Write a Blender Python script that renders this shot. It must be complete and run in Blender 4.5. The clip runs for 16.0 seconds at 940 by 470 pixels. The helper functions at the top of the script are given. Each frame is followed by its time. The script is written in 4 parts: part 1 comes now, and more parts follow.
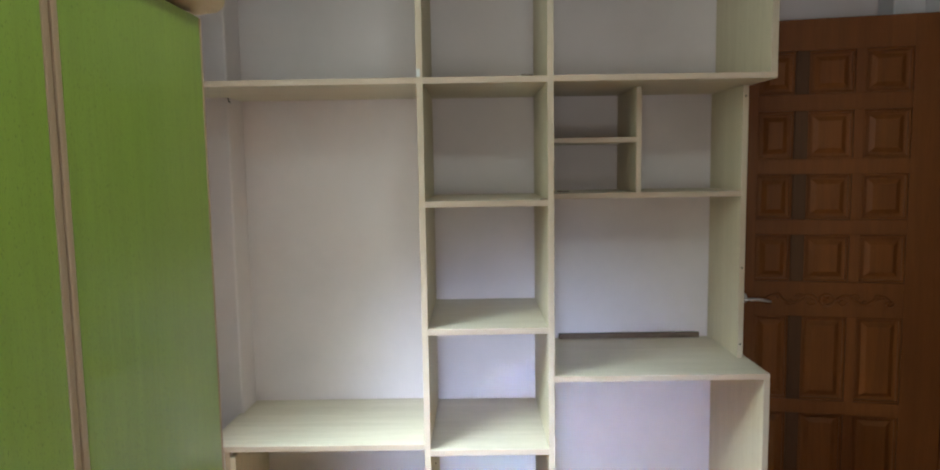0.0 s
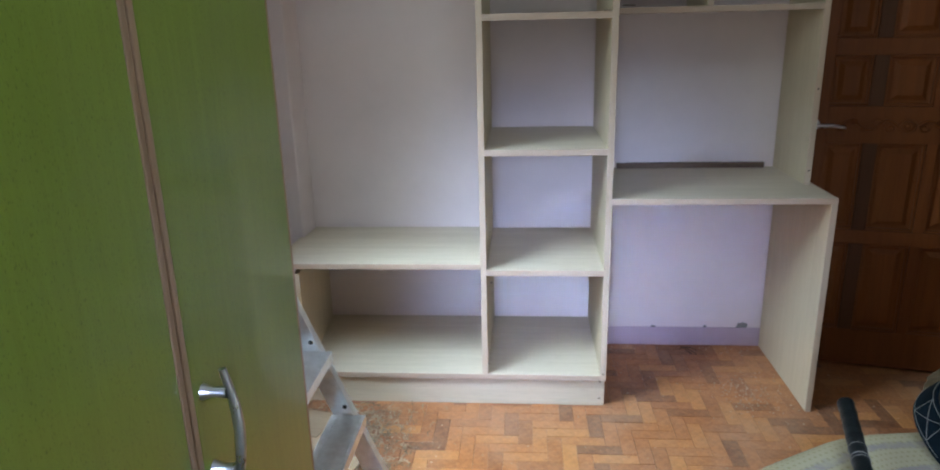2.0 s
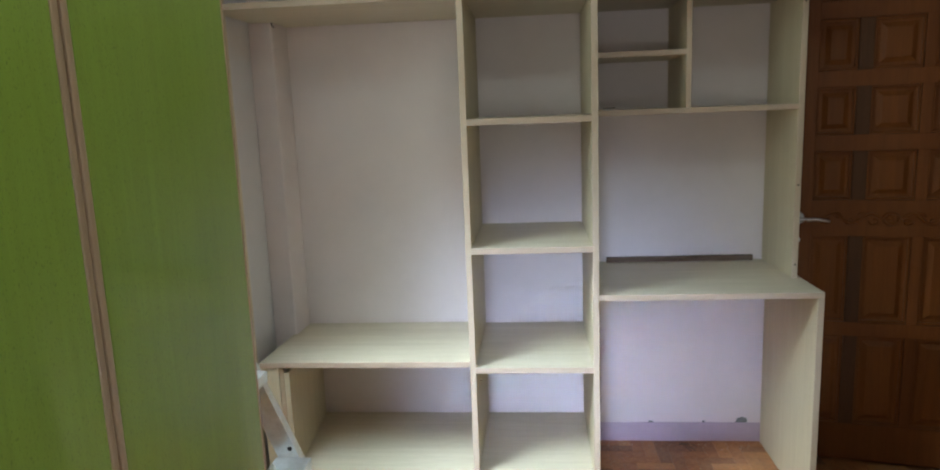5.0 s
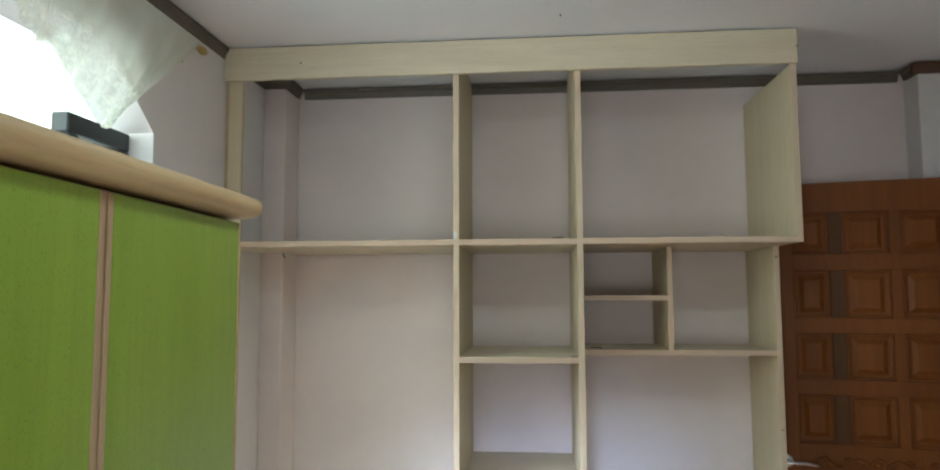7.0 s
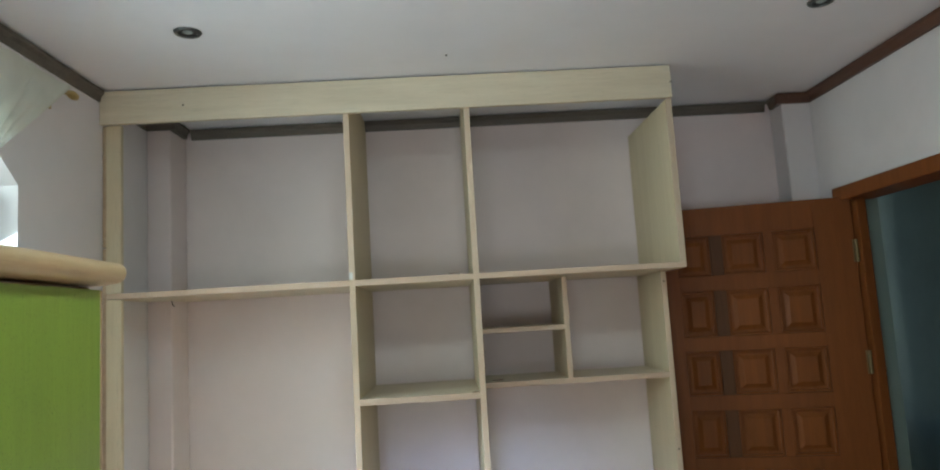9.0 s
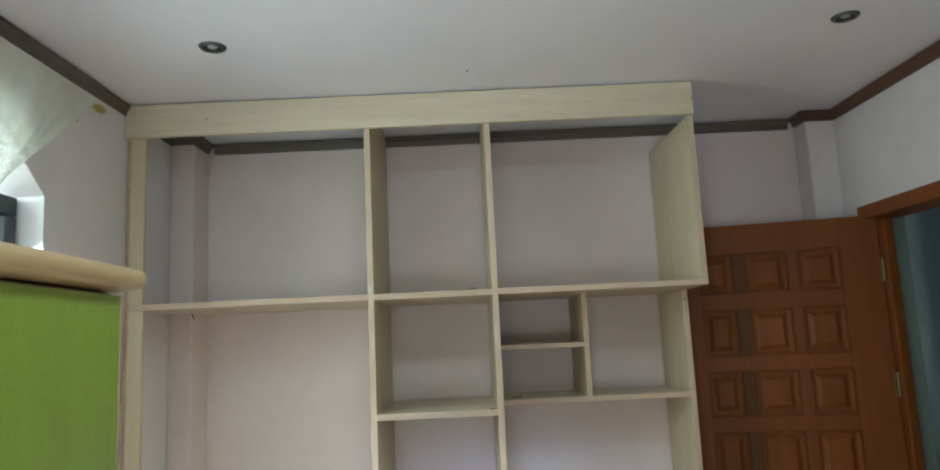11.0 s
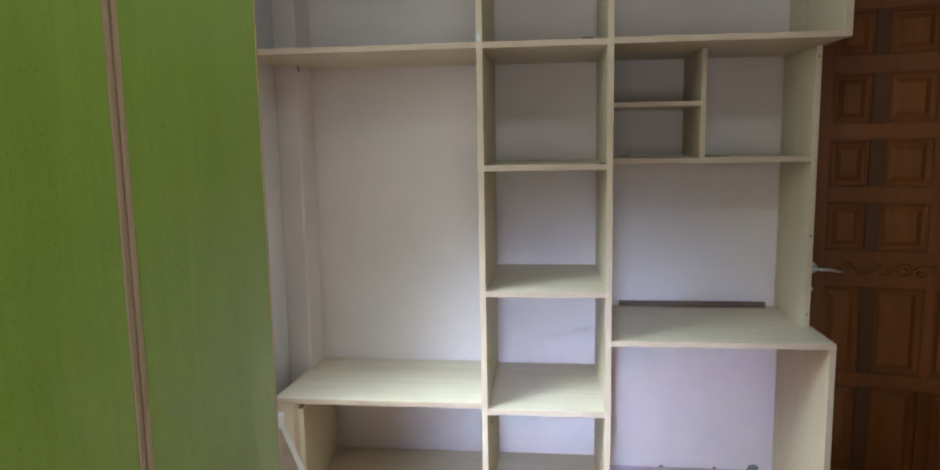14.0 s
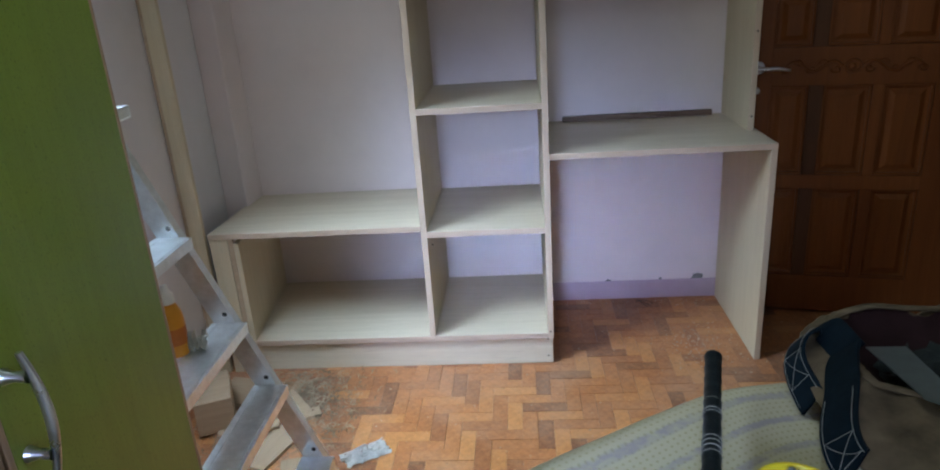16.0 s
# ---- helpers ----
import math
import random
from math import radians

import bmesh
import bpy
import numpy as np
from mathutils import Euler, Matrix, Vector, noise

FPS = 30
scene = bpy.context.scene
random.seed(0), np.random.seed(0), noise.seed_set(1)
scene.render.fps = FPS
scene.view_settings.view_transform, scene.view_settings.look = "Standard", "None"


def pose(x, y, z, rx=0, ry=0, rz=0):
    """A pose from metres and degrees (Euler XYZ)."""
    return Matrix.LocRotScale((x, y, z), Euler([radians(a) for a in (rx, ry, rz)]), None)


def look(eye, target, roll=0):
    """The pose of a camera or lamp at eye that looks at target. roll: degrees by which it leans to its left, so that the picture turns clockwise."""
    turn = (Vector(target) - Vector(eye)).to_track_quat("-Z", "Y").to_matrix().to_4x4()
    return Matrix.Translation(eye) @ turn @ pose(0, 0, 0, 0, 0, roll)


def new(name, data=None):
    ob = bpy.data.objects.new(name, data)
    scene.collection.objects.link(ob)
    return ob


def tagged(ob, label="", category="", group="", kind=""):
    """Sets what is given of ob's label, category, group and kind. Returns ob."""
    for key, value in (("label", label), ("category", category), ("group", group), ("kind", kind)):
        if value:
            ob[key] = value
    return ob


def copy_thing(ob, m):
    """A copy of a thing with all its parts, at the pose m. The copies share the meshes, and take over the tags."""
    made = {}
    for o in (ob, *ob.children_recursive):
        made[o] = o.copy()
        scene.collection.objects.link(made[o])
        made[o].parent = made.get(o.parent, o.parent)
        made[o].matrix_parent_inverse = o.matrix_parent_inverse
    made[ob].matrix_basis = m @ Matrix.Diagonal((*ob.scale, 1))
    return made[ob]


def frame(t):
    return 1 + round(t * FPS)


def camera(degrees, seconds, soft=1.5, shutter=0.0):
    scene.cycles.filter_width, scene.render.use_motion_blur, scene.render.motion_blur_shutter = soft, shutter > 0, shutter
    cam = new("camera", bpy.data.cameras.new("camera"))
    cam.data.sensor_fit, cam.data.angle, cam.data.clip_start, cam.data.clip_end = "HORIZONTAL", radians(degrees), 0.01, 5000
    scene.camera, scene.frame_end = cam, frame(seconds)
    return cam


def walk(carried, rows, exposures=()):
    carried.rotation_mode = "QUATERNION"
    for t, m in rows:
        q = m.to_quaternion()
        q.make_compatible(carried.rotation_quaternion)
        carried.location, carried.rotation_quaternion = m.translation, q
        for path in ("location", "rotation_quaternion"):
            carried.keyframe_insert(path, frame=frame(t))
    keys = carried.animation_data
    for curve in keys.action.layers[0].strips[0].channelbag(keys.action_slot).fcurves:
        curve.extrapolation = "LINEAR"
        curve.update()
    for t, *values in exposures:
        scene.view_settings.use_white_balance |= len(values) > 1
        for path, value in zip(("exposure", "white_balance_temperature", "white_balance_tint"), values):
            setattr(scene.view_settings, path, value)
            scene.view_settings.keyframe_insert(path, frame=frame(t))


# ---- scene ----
cam = camera(67.6, 16.0, soft=2.0)
PATH = [
    (0, (0.151, -2.385, 1.552), (0.138, -0.395, 1.349), -0.9),
    (0.5, (0.149, -2.37, 1.522), (0.147, -0.384, 1.289), -0.9),
    (1, (0.138, -2.363, 1.478), (0.069, -0.379, 1.236), 0.3),
    (1.5, (0.122, -2.376, 1.442), (-0.063, -0.416, 1.091), -0.8),
    (2, (0.127, -2.371, 1.404), (-0.032, -0.465, 0.822), -1.4),
    (2.5, (0.124, -2.37, 1.377), (0.035, -0.484, 0.719), -1.0),
    (3, (0.138, -2.358, 1.365), (0.066, -0.482, 0.676), -0.8),
    (5.5, (0.245, -2.405, 1.509), (0.02, -0.427, 1.314), -1.4),
    (6, (0.276, -2.444, 1.577), (0.029, -0.46, 1.527), -0.2),
    (6.5, (0.246, -2.467, 1.632), (0.035, -0.478, 1.683), -0.1),
    (7, (0.252, -2.485, 1.644), (0.07, -0.5, 1.813), -0.2),
    (7.5, (0.236, -2.5, 1.666), (0.129, -0.514, 1.88), -0.2),
    (8, (0.296, -2.485, 1.694), (0.313, -0.499, 1.924), -3.0),
    (8.5, (0.31, -2.488, 1.691), (0.381, -0.502, 1.915), -3.4),
    (11, (0.311, -2.479, 1.673), (0.329, -0.5, 1.962), -2.7),
    (11.5, (0.254, -2.46, 1.65), (0.141, -0.482, 1.927), -0.8),
    (12, (0.198, -2.468, 1.643), (-0.012, -0.49, 1.844), 0.0),
    (12.5, (0.215, -2.45, 1.599), (-0.05, -0.47, 1.686), -0.1),
    (13, (0.23, -2.447, 1.549), (-0.065, -0.469, 1.512), -0.4),
    (13.5, (0.204, -2.428, 1.528), (-0.028, -0.45, 1.347), -0.9),
    (14, (0.21, -2.421, 1.514), (-0.016, -0.452, 1.245), -1.0),
    (14.5, (0.214, -2.428, 1.488), (-0.031, -0.476, 1.125), -0.9),
    (15, (0.227, -2.394, 1.443), (0.031, -0.468, 0.943), -1.3),
    (15.5, (0.26, -2.349, 1.397), (0.076, -0.455, 0.783), -2.1),
    (16, (0.331, -2.317, 1.385), (0.175, -0.446, 0.695), -3.9),
]
EXPOSURES = [(0, -0.24, 6200, 1), (0.6, -0.28, 6200, 2), (1.5, -0.46, 6000, 5), (2.2, -0.84, 5700, 8), (3.2, -0.96, 5650, 8), (4.4, -0.6, 6000, 4), (5.5, -0.52, 6300, 0), (6.1, -0.25, 6300, 0), (7, -0.03, 6200, 1), (8.5, 0.02, 6000, 1), (11, 0.04, 6000, 0), (12.5, -0.12, 6200, 0), (13.5, -0.25, 6200, 2), (14.5, -0.54, 6000, 5), (15.2, -0.84, 5700, 8), (16, -1.02, 5650, 8)]
walk(cam, [(t, look(eye, target, roll)) for t, eye, target, roll in PATH], EXPOSURES)

# ---- world, light ----
world = bpy.data.worlds.new("daylight")
scene.world = world
world.use_nodes = True
wn = world.node_tree
sky = wn.nodes.new("ShaderNodeTexSky")
sky.sky_type, sky.sun_disc = "NISHITA", False
sky.sun_elevation, sky.sun_rotation = radians(38), radians(200)
wn.links.new(sky.outputs[0], wn.nodes["Background"].inputs[0])
wn.nodes["Background"].inputs[1].default_value = 0.10


def area_lamp(name, m, width, height, watts, color):
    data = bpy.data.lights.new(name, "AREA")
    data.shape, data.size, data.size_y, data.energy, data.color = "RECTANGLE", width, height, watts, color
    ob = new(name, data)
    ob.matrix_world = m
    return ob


# daylight in the opening over the wardrobe and in an assumed opening behind
side = area_lamp("window_daylight", look((-0.99, -0.98, 1.98), (0.55, 0.30, 1.25)), 1.0, 0.62, 5, (0.84, 1.0, 0.95))
side.data.spread = radians(150)
steep = area_lamp("window_sky", look((-1.00, -0.92, 1.85), (-0.02, -0.52, 0.0)), 0.8, 0.8, 40, (0.74, 0.88, 1.0))
steep.data.spread = radians(78)
high = area_lamp("rear_window_sky", look((-0.05, -3.37, 1.50), (0.40, 0.5, 0.12)), 0.5, 0.4, 6.8, (0.56, 0.67, 1.0))
high.data.spread = radians(32)
# added fill from behind, unseen, aimed up to brighten the ceiling
low = area_lamp("rear_ceiling_fill", look((0.20, -3.36, 1.2), (-0.05, -1.3, 2.57)), 1.3, 0.7, 7.5, (0.97, 0.95, 0.98))
low.data.spread = radians(110)
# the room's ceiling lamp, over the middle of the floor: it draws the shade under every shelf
lamp = area_lamp("ceiling_lamp_light", look((0.42, -1.62, 2.52), (0.42, -1.10, 0.0)), 0.22, 0.22, 7.0, (0.85, 1.0, 0.96))


# ---- materials ----
def nodes_of(name):
    m = bpy.data.materials.new(name)
    m.use_nodes = True
    nt = m.node_tree
    return m, nt, nt.nodes["Principled BSDF"]


def add(nt, kind, **values):
    n = nt.nodes.new(kind)
    for key, value in values.items():
        n.inputs[key].default_value = value
    return n


def coords(nt, scale, rotation=(0, 0, 0), kind="Object"):
    tc = nt.nodes.new("ShaderNodeTexCoord")
    mp = add(nt, "ShaderNodeMapping", Scale=scale, Rotation=rotation)
    nt.links.new(tc.outputs[kind], mp.inputs[0])
    return mp.outputs[0]


def ramp(nt, fac, stops):
    r = nt.nodes.new("ShaderNodeValToRGB")
    while len(r.color_ramp.elements) < len(stops):
        r.color_ramp.elements.new(0.5)
    for e, (p, c) in zip(r.color_ramp.elements, stops):
        e.position, e.color = p, (*c, 1)
    nt.links.new(fac, r.inputs[0])
    return r.outputs[0]


def mix(nt, fac, a, b, blend="MIX"):
    n = nt.nodes.new("ShaderNodeMix")
    n.data_type, n.blend_type = "RGBA", blend
    for socket, value in ((n.inputs[0], fac), (n.inputs[6], a), (n.inputs[7], b)):
        if isinstance(value, (int, float)):
            socket.default_value = value
        elif isinstance(value, tuple):
            socket.default_value = (*value, 1)
        else:
            nt.links.new(value, socket)
    return n.outputs[2]


def bump(nt, bsdf, height, strength, distance=0.002):
    b = add(nt, "ShaderNodeBump", Strength=strength, Distance=distance)
    nt.links.new(height, b.inputs["Height"])
    nt.links.new(b.outputs[0], bsdf.inputs["Normal"])


def noise_tex(nt, vec, scale, detail=4.0, rough=0.6, distort=0.0):
    n = add(nt, "ShaderNodeTexNoise", Scale=scale, Detail=detail, Roughness=rough, Distortion=distort)
    nt.links.new(vec, n.inputs["Vector"])
    return n.outputs["Fac"]


def paint(name, c, rough=0.6, stain=0.05, lumps=0.25):
    """Wall paint: soft blotches, roller texture, faint marks."""
    m, nt, b = nodes_of(name)
    v = coords(nt, (1, 1, 1))
    big = noise_tex(nt, v, 1.6, 5, 0.65)
    fine = noise_tex(nt, v, 90, 3, 0.6)
    dark = tuple(x * (1 - 2.2 * stain) for x in c)
    lite = tuple(min(1, x * (1 + stain)) for x in c)
    col = ramp(nt, big, [(0.25, dark), (0.55, c), (0.8, lite)])
    nt.links.new(col, b.inputs["Base Color"])
    b.inputs["Roughness"].default_value = rough
    bump(nt, b, fine, lumps, 0.001)
    return m


def wood(name, light, dark, along="Z", rough=0.45, grain=9.0, contrast=1.0, spread=0.06, coat=0.0, fleck=0.0):
    """Sawn or veneered wood with its grain along one axis."""
    m, nt, b = nodes_of(name)
    scale = {"X": (0.8, 14, 14), "Y": (14, 0.8, 14), "Z": (14, 14, 0.8)}[along]
    v = coords(nt, scale)
    info = nt.nodes.new("ShaderNodeObjectInfo")
    shift = nt.nodes.new("ShaderNodeVectorMath")
    shift.operation = "MULTIPLY_ADD"
    cmb = nt.nodes.new("ShaderNodeCombineXYZ")
    for i in range(3):
        nt.links.new(info.outputs["Random"], cmb.inputs[i])
    shift.inputs[1].default_value = (37, 23, 41)
    nt.links.new(cmb.outputs[0], shift.inputs[0])
    nt.links.new(v, shift.inputs[2])
    fine = noise_tex(nt, shift.outputs[0], grain, 6, 0.7, 0.4)
    broad = noise_tex(nt, shift.outputs[0], grain * 0.16, 3, 0.5, 1.2)
    mid = tuple((a + c) / 2 for a, c in zip(light, dark))
    col = ramp(nt, fine, [(0.5 - 0.28 / contrast, dark), (0.5, mid), (0.5 + 0.25 / contrast, light)])
    col = mix(nt, 0.45, col, ramp(nt, broad, [(0.3, dark), (0.7, light)]))
    # open pores: short dark dashes along the grain
    pore = add(nt, "ShaderNodeMapping", Scale=(0.5, 0.5, 4.0 if fleck else 0.5))
    nt.links.new(shift.outputs[0], pore.inputs[0])
    dash = noise_tex(nt, pore.outputs[0], grain * 5.5, 2, 0.5)
    col = mix(nt, ramp(nt, dash, [(0.60, (0, 0, 0)), (0.72, (0.25 + fleck,) * 3)]), col, tuple(x * 0.55 for x in dark))
    hsv = add(nt, "ShaderNodeHueSaturation")
    vary = nt.nodes.new("ShaderNodeMapRange")
    vary.inputs["To Min"].default_value, vary.inputs["To Max"].default_value = 1 - spread, 1 + spread
    nt.links.new(info.outputs["Random"], vary.inputs["Value"])
    nt.links.new(vary.outputs[0], hsv.inputs["Value"])
    nt.links.new(col, hsv.inputs["Color"])
    nt.links.new(hsv.outputs[0], b.inputs["Base Color"])
    b.inputs["Roughness"].default_value = rough
    b.inputs["Coat Weight"].default_value = coat
    bump(nt, b, fine, 0.25, 0.0008)
    return m


def metal(name, c, rough=0.3, scratch=0.15):
    m, nt, b = nodes_of(name)
    v = coords(nt, (1, 1, 1))
    n = noise_tex(nt, v, 40, 4, 0.7)
    nt.links.new(ramp(nt, n, [(0.3, tuple(x * 0.8 for x in c)), (0.7, c)]), b.inputs["Base Color"])
    mr = nt.nodes.new("ShaderNodeMapRange")
    mr.inputs["To Min"].default_value, mr.inputs["To Max"].default_value = rough, rough + scratch
    nt.links.new(n, mr.inputs["Value"])
    nt.links.new(mr.outputs[0], b.inputs["Roughness"])
    b.inputs["Metallic"].default_value = 1.0
    return m


def plain(name, c, rough=0.5, vary=0.12, scale=30, bumpy=0.15):
    m, nt, b = nodes_of(name)
    v = coords(nt, (1, 1, 1))
    n = noise_tex(nt, v, scale, 4, 0.6)
    nt.links.new(ramp(nt, n, [(0.3, tuple(x * (1 - vary) for x in c)), (0.7, tuple(min(1, x * (1 + vary)) for x in c))]), b.inputs["Base Color"])
    b.inputs["Roughness"].default_value = rough
    bump(nt, b, n, bumpy, 0.001)
    return m


WALL = paint("pink_white_wall_paint", (0.775, 0.68, 0.675))
WALL_SIDE = paint("pale_wall_paint", (0.71, 0.675, 0.69))
CEIL = paint("ceiling_paint", (0.75, 0.755, 0.81), 0.8, 0.03, 0.15)
SKIRT = paint("pink_skirting_paint", (0.56, 0.43, 0.52), 0.5, 0.12)
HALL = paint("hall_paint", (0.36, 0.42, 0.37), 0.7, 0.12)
PLY_Z = wood("plywood_upright", (0.64, 0.55, 0.39), (0.54, 0.45, 0.30), "Z", 0.5, contrast=0.8)
PLY_X = wood("plywood_shelf", (0.68, 0.60, 0.46), (0.53, 0.45, 0.325), "X", 0.42, contrast=1.0)
PLY_Y = wood("plywood_deep", (0.72, 0.62, 0.47), (0.58, 0.47, 0.33), "Y", 0.5, contrast=0.9)
LIP_X = wood("raw_shelf_edge", (0.57, 0.44, 0.33), (0.46, 0.34, 0.245), "X", 0.6, contrast=0.7)
LIP_Z = wood("raw_upright_edge", (0.57, 0.455, 0.335), (0.48, 0.37, 0.265), "Z", 0.6, contrast=0.7)
EDGE = wood("raw_edge_strip", (0.58, 0.44, 0.30), (0.40, 0.28, 0.18), "X", 0.6)
CROWN = wood("dark_crown_wood", (0.15, 0.125, 0.10), (0.075, 0.06, 0.048), "X", 0.5)
DOORWOOD = wood("red_brown_door_wood", (0.225, 0.075, 0.018), (0.145, 0.044, 0.012), "Z", 0.5, contrast=0.8)
DOORPANEL = wood("raised_panel_wood", (0.235, 0.077, 0.016), (0.145, 0.044, 0.011), "Z", 0.48, contrast=0.8)
# for the door's first mullion column, coloured darker than the rest
MULLION_DARK = wood("darker_mullion", (0.120, 0.050, 0.020), (0.075, 0.032, 0.014), "Z", 0.55, contrast=0.8)
for timber in (DOORWOOD, DOORPANEL, MULLION_DARK):
    timber.node_tree.nodes["Principled BSDF"].inputs["Specular IOR Level"].default_value = 0.25
REDCROWN = wood("red_brown_crown_wood", (0.125, 0.058, 0.036), (0.065, 0.030, 0.020), "Y", 0.5)
BATTEN = wood("dark_batten", (0.16, 0.10, 0.06), (0.07, 0.04, 0.025), "X", 0.6)
GREEN = wood("green_stained_veneer", (0.275, 0.375, 0.052), (0.21, 0.295, 0.037), "Z", 0.34, 14, 0.9, 0.04, 0.35, fleck=0.45)
LIP = wood("varnished_pale_wood", (0.46, 0.31, 0.19), (0.34, 0.22, 0.12), "Z", 0.4)
CORNICE = wood("varnished_cornice_wood", (0.56, 0.40, 0.22), (0.42, 0.27, 0.14), "Y", 0.38)
CHROME = metal("brushed_nickel", (0.75, 0.75, 0.76), 0.22)
ALU = metal("aluminium", (0.90, 0.95, 0.98), 0.27, 0.2)
GUNMETAL = metal("dark_nickel", (0.16, 0.16, 0.16), 0.3)
BRASS = metal("brass", (0.62, 0.46, 0.20), 0.34)
DULL = metal("tarnished_brass", (0.26, 0.20, 0.11), 0.5)
DARK = plain("dark_window_paint", (0.02, 0.025, 0.028), 0.45)
BLACK = plain("black_rubber", (0.012, 0.013, 0.014), 0.5)


def parquet_material():
    m, nt, b = nodes_of("oiled_parquet")
    info = nt.nodes.new("ShaderNodeObjectInfo")
    geo = nt.nodes.new("ShaderNodeNewGeometry")
    total = nt.nodes.new("ShaderNodeMath")
    total.operation = "ADD"
    nt.links.new(info.outputs["Random"], total.inputs[0])
    nt.links.new(geo.outputs["Random Per Island"], total.inputs[1])
    fract = nt.nodes.new("ShaderNodeMath")
    fract.operation = "FRACT"
    nt.links.new(total.outputs[0], fract.inputs[0])
    base = ramp(nt, fract.outputs[0], [(0.0, (0.13, 0.045, 0.024)), (0.14, (0.22, 0.078, 0.034)), (0.28, (0.38, 0.134, 0.044)), (0.7, (0.50, 0.190, 0.058)), (1.0, (0.68, 0.310, 0.098))])
    tc = nt.nodes.new("ShaderNodeTexCoord")
    pos = nt.nodes.new("ShaderNodeNewGeometry").outputs["Position"]
    grain = noise_tex(nt, tc.outputs["Object"], 60, 5, 0.7, 1.0)
    dust = noise_tex(nt, pos, 3.2, 6, 0.72)
    specks = noise_tex(nt, pos, 160, 2, 0.5)
    col = mix(nt, 0.42, base, ramp(nt, grain, [(0.34, (0.07, 0.024, 0.010)), (0.7, (0.56, 0.25, 0.085))]))
    col = mix(nt, ramp(nt, dust, [(0.42, (0, 0, 0)), (0.74, (0.45, 0.45, 0.45))]), col, (0.50, 0.335, 0.225))
    col = mix(nt, ramp(nt, specks, [(0.70, (0, 0, 0)), (0.78, (0.5, 0.5, 0.5))]), col, (0.7, 0.62, 0.5))
    grit = noise_tex(nt, pos, 70, 3, 0.7)
    col = mix(nt, ramp(nt, grit, [(0.66, (0, 0, 0)), (0.74, (0.8, 0.8, 0.8))]), col, (0.05, 0.025, 0.015))
    scuff = noise_tex(nt, pos, 24, 4, 0.75)
    col = mix(nt, ramp(nt, scuff, [(0.62, (0, 0, 0)), (0.72, (0.55, 0.55, 0.55))]), col, (0.10, 0.045, 0.024))
    nt.links.new(col, b.inputs["Base Color"])
    rr = nt.nodes.new("ShaderNodeMapRange")
    rr.inputs["To Min"].default_value, rr.inputs["To Max"].default_value = 0.28, 0.6
    nt.links.new(dust, rr.inputs["Value"])
    nt.links.new(rr.outputs[0], b.inputs["Roughness"])
    bump(nt, b, grain, 0.15, 0.0006)
    return m


PARQUET = parquet_material()
GROUT = plain("floor_bed", (0.34, 0.19, 0.11), 0.8, 0.5, 9)


# ---- building helpers ----
def mesh_of(name, bm, material):
    me = bpy.data.meshes.new(name)
    bm.normal_update()
    bm.to_mesh(me)
    bm.free()
    me.materials.append(material)
    return me


def thing(name, label, category, group="", at=(0, 0, 0), kind=""):
    e = new(name)
    e.location = at
    e.empty_display_size = 0.05
    return tagged(e, label, category, group, kind)


def part(name, bm, material, parent, label=""):
    ob = new(name, mesh_of(name, bm, material))
    if parent is not None:
        up, at = parent, Vector((0, 0, 0))
        while up is not None:
            at += up.location
            up = up.parent
        ob.data.transform(Matrix.Translation(-at))
        ob.parent = parent
    if label:
        ob["label"] = label
    return ob


def smooth(ob, angle=40):
    for p in ob.data.polygons:
        p.use_smooth = True
    ob.data.set_sharp_from_angle(angle=radians(angle))
    return ob


def box(x0, x1, y0, y1, z0, z1, bevel=0.0015, segments=1):
    bm = bmesh.new()
    bmesh.ops.create_cube(bm, size=1)
    for v in bm.verts:
        v.co = Vector((x0 + (v.co.x + 0.5) * (x1 - x0), y0 + (v.co.y + 0.5) * (y1 - y0), z0 + (v.co.z + 0.5) * (z1 - z0)))
    if bevel:
        bmesh.ops.bevel(bm, geom=bm.edges[:], offset=bevel, segments=segments, affect="EDGES", profile=0.6)
    return bm


def prism(profile, a, b, axis="Y"):
    """A closed outline in the plane across the axis, drawn out from a to b."""
    def put(u, v, w):
        return {"X": (w, u, v), "Y": (u, w, v), "Z": (u, v, w)}[axis]
    bm = bmesh.new()
    r0 = [bm.verts.new(put(u, v, a)) for u, v in profile]
    r1 = [bm.verts.new(put(u, v, b)) for u, v in profile]
    n = len(profile)
    for i in range(n):
        bm.faces.new((r0[i], r0[(i + 1) % n], r1[(i + 1) % n], r1[i]))
    bm.faces.new(r0[::-1])
    bm.faces.new(r1)
    bmesh.ops.recalc_face_normals(bm, faces=bm.faces[:])
    return bm


def lathe(profile, m, steps=24):
    """A turned form: rings of (radius, height) round z, placed by m."""
    bm = bmesh.new()
    rings = []
    for r, h in profile:
        if r < 1e-5:
            rings.append([bm.verts.new((0, 0, h))])
        else:
            rings.append([bm.verts.new((r * math.cos(2 * math.pi * i / steps), r * math.sin(2 * math.pi * i / steps), h)) for i in range(steps)])
    for a, b in zip(rings, rings[1:]):
        for i in range(steps):
            j = (i + 1) % steps
            if len(a) == 1 and len(b) > 1:
                bm.faces.new((a[0], b[i], b[j]))
            elif len(b) == 1 and len(a) > 1:
                bm.faces.new((a[j], a[i], b[0]))
            elif len(a) > 1:
                bm.faces.new((a[i], a[j], b[j], b[i]))
    bmesh.ops.recalc_face_normals(bm, faces=bm.faces[:])
    bm.transform(m)
    return bm


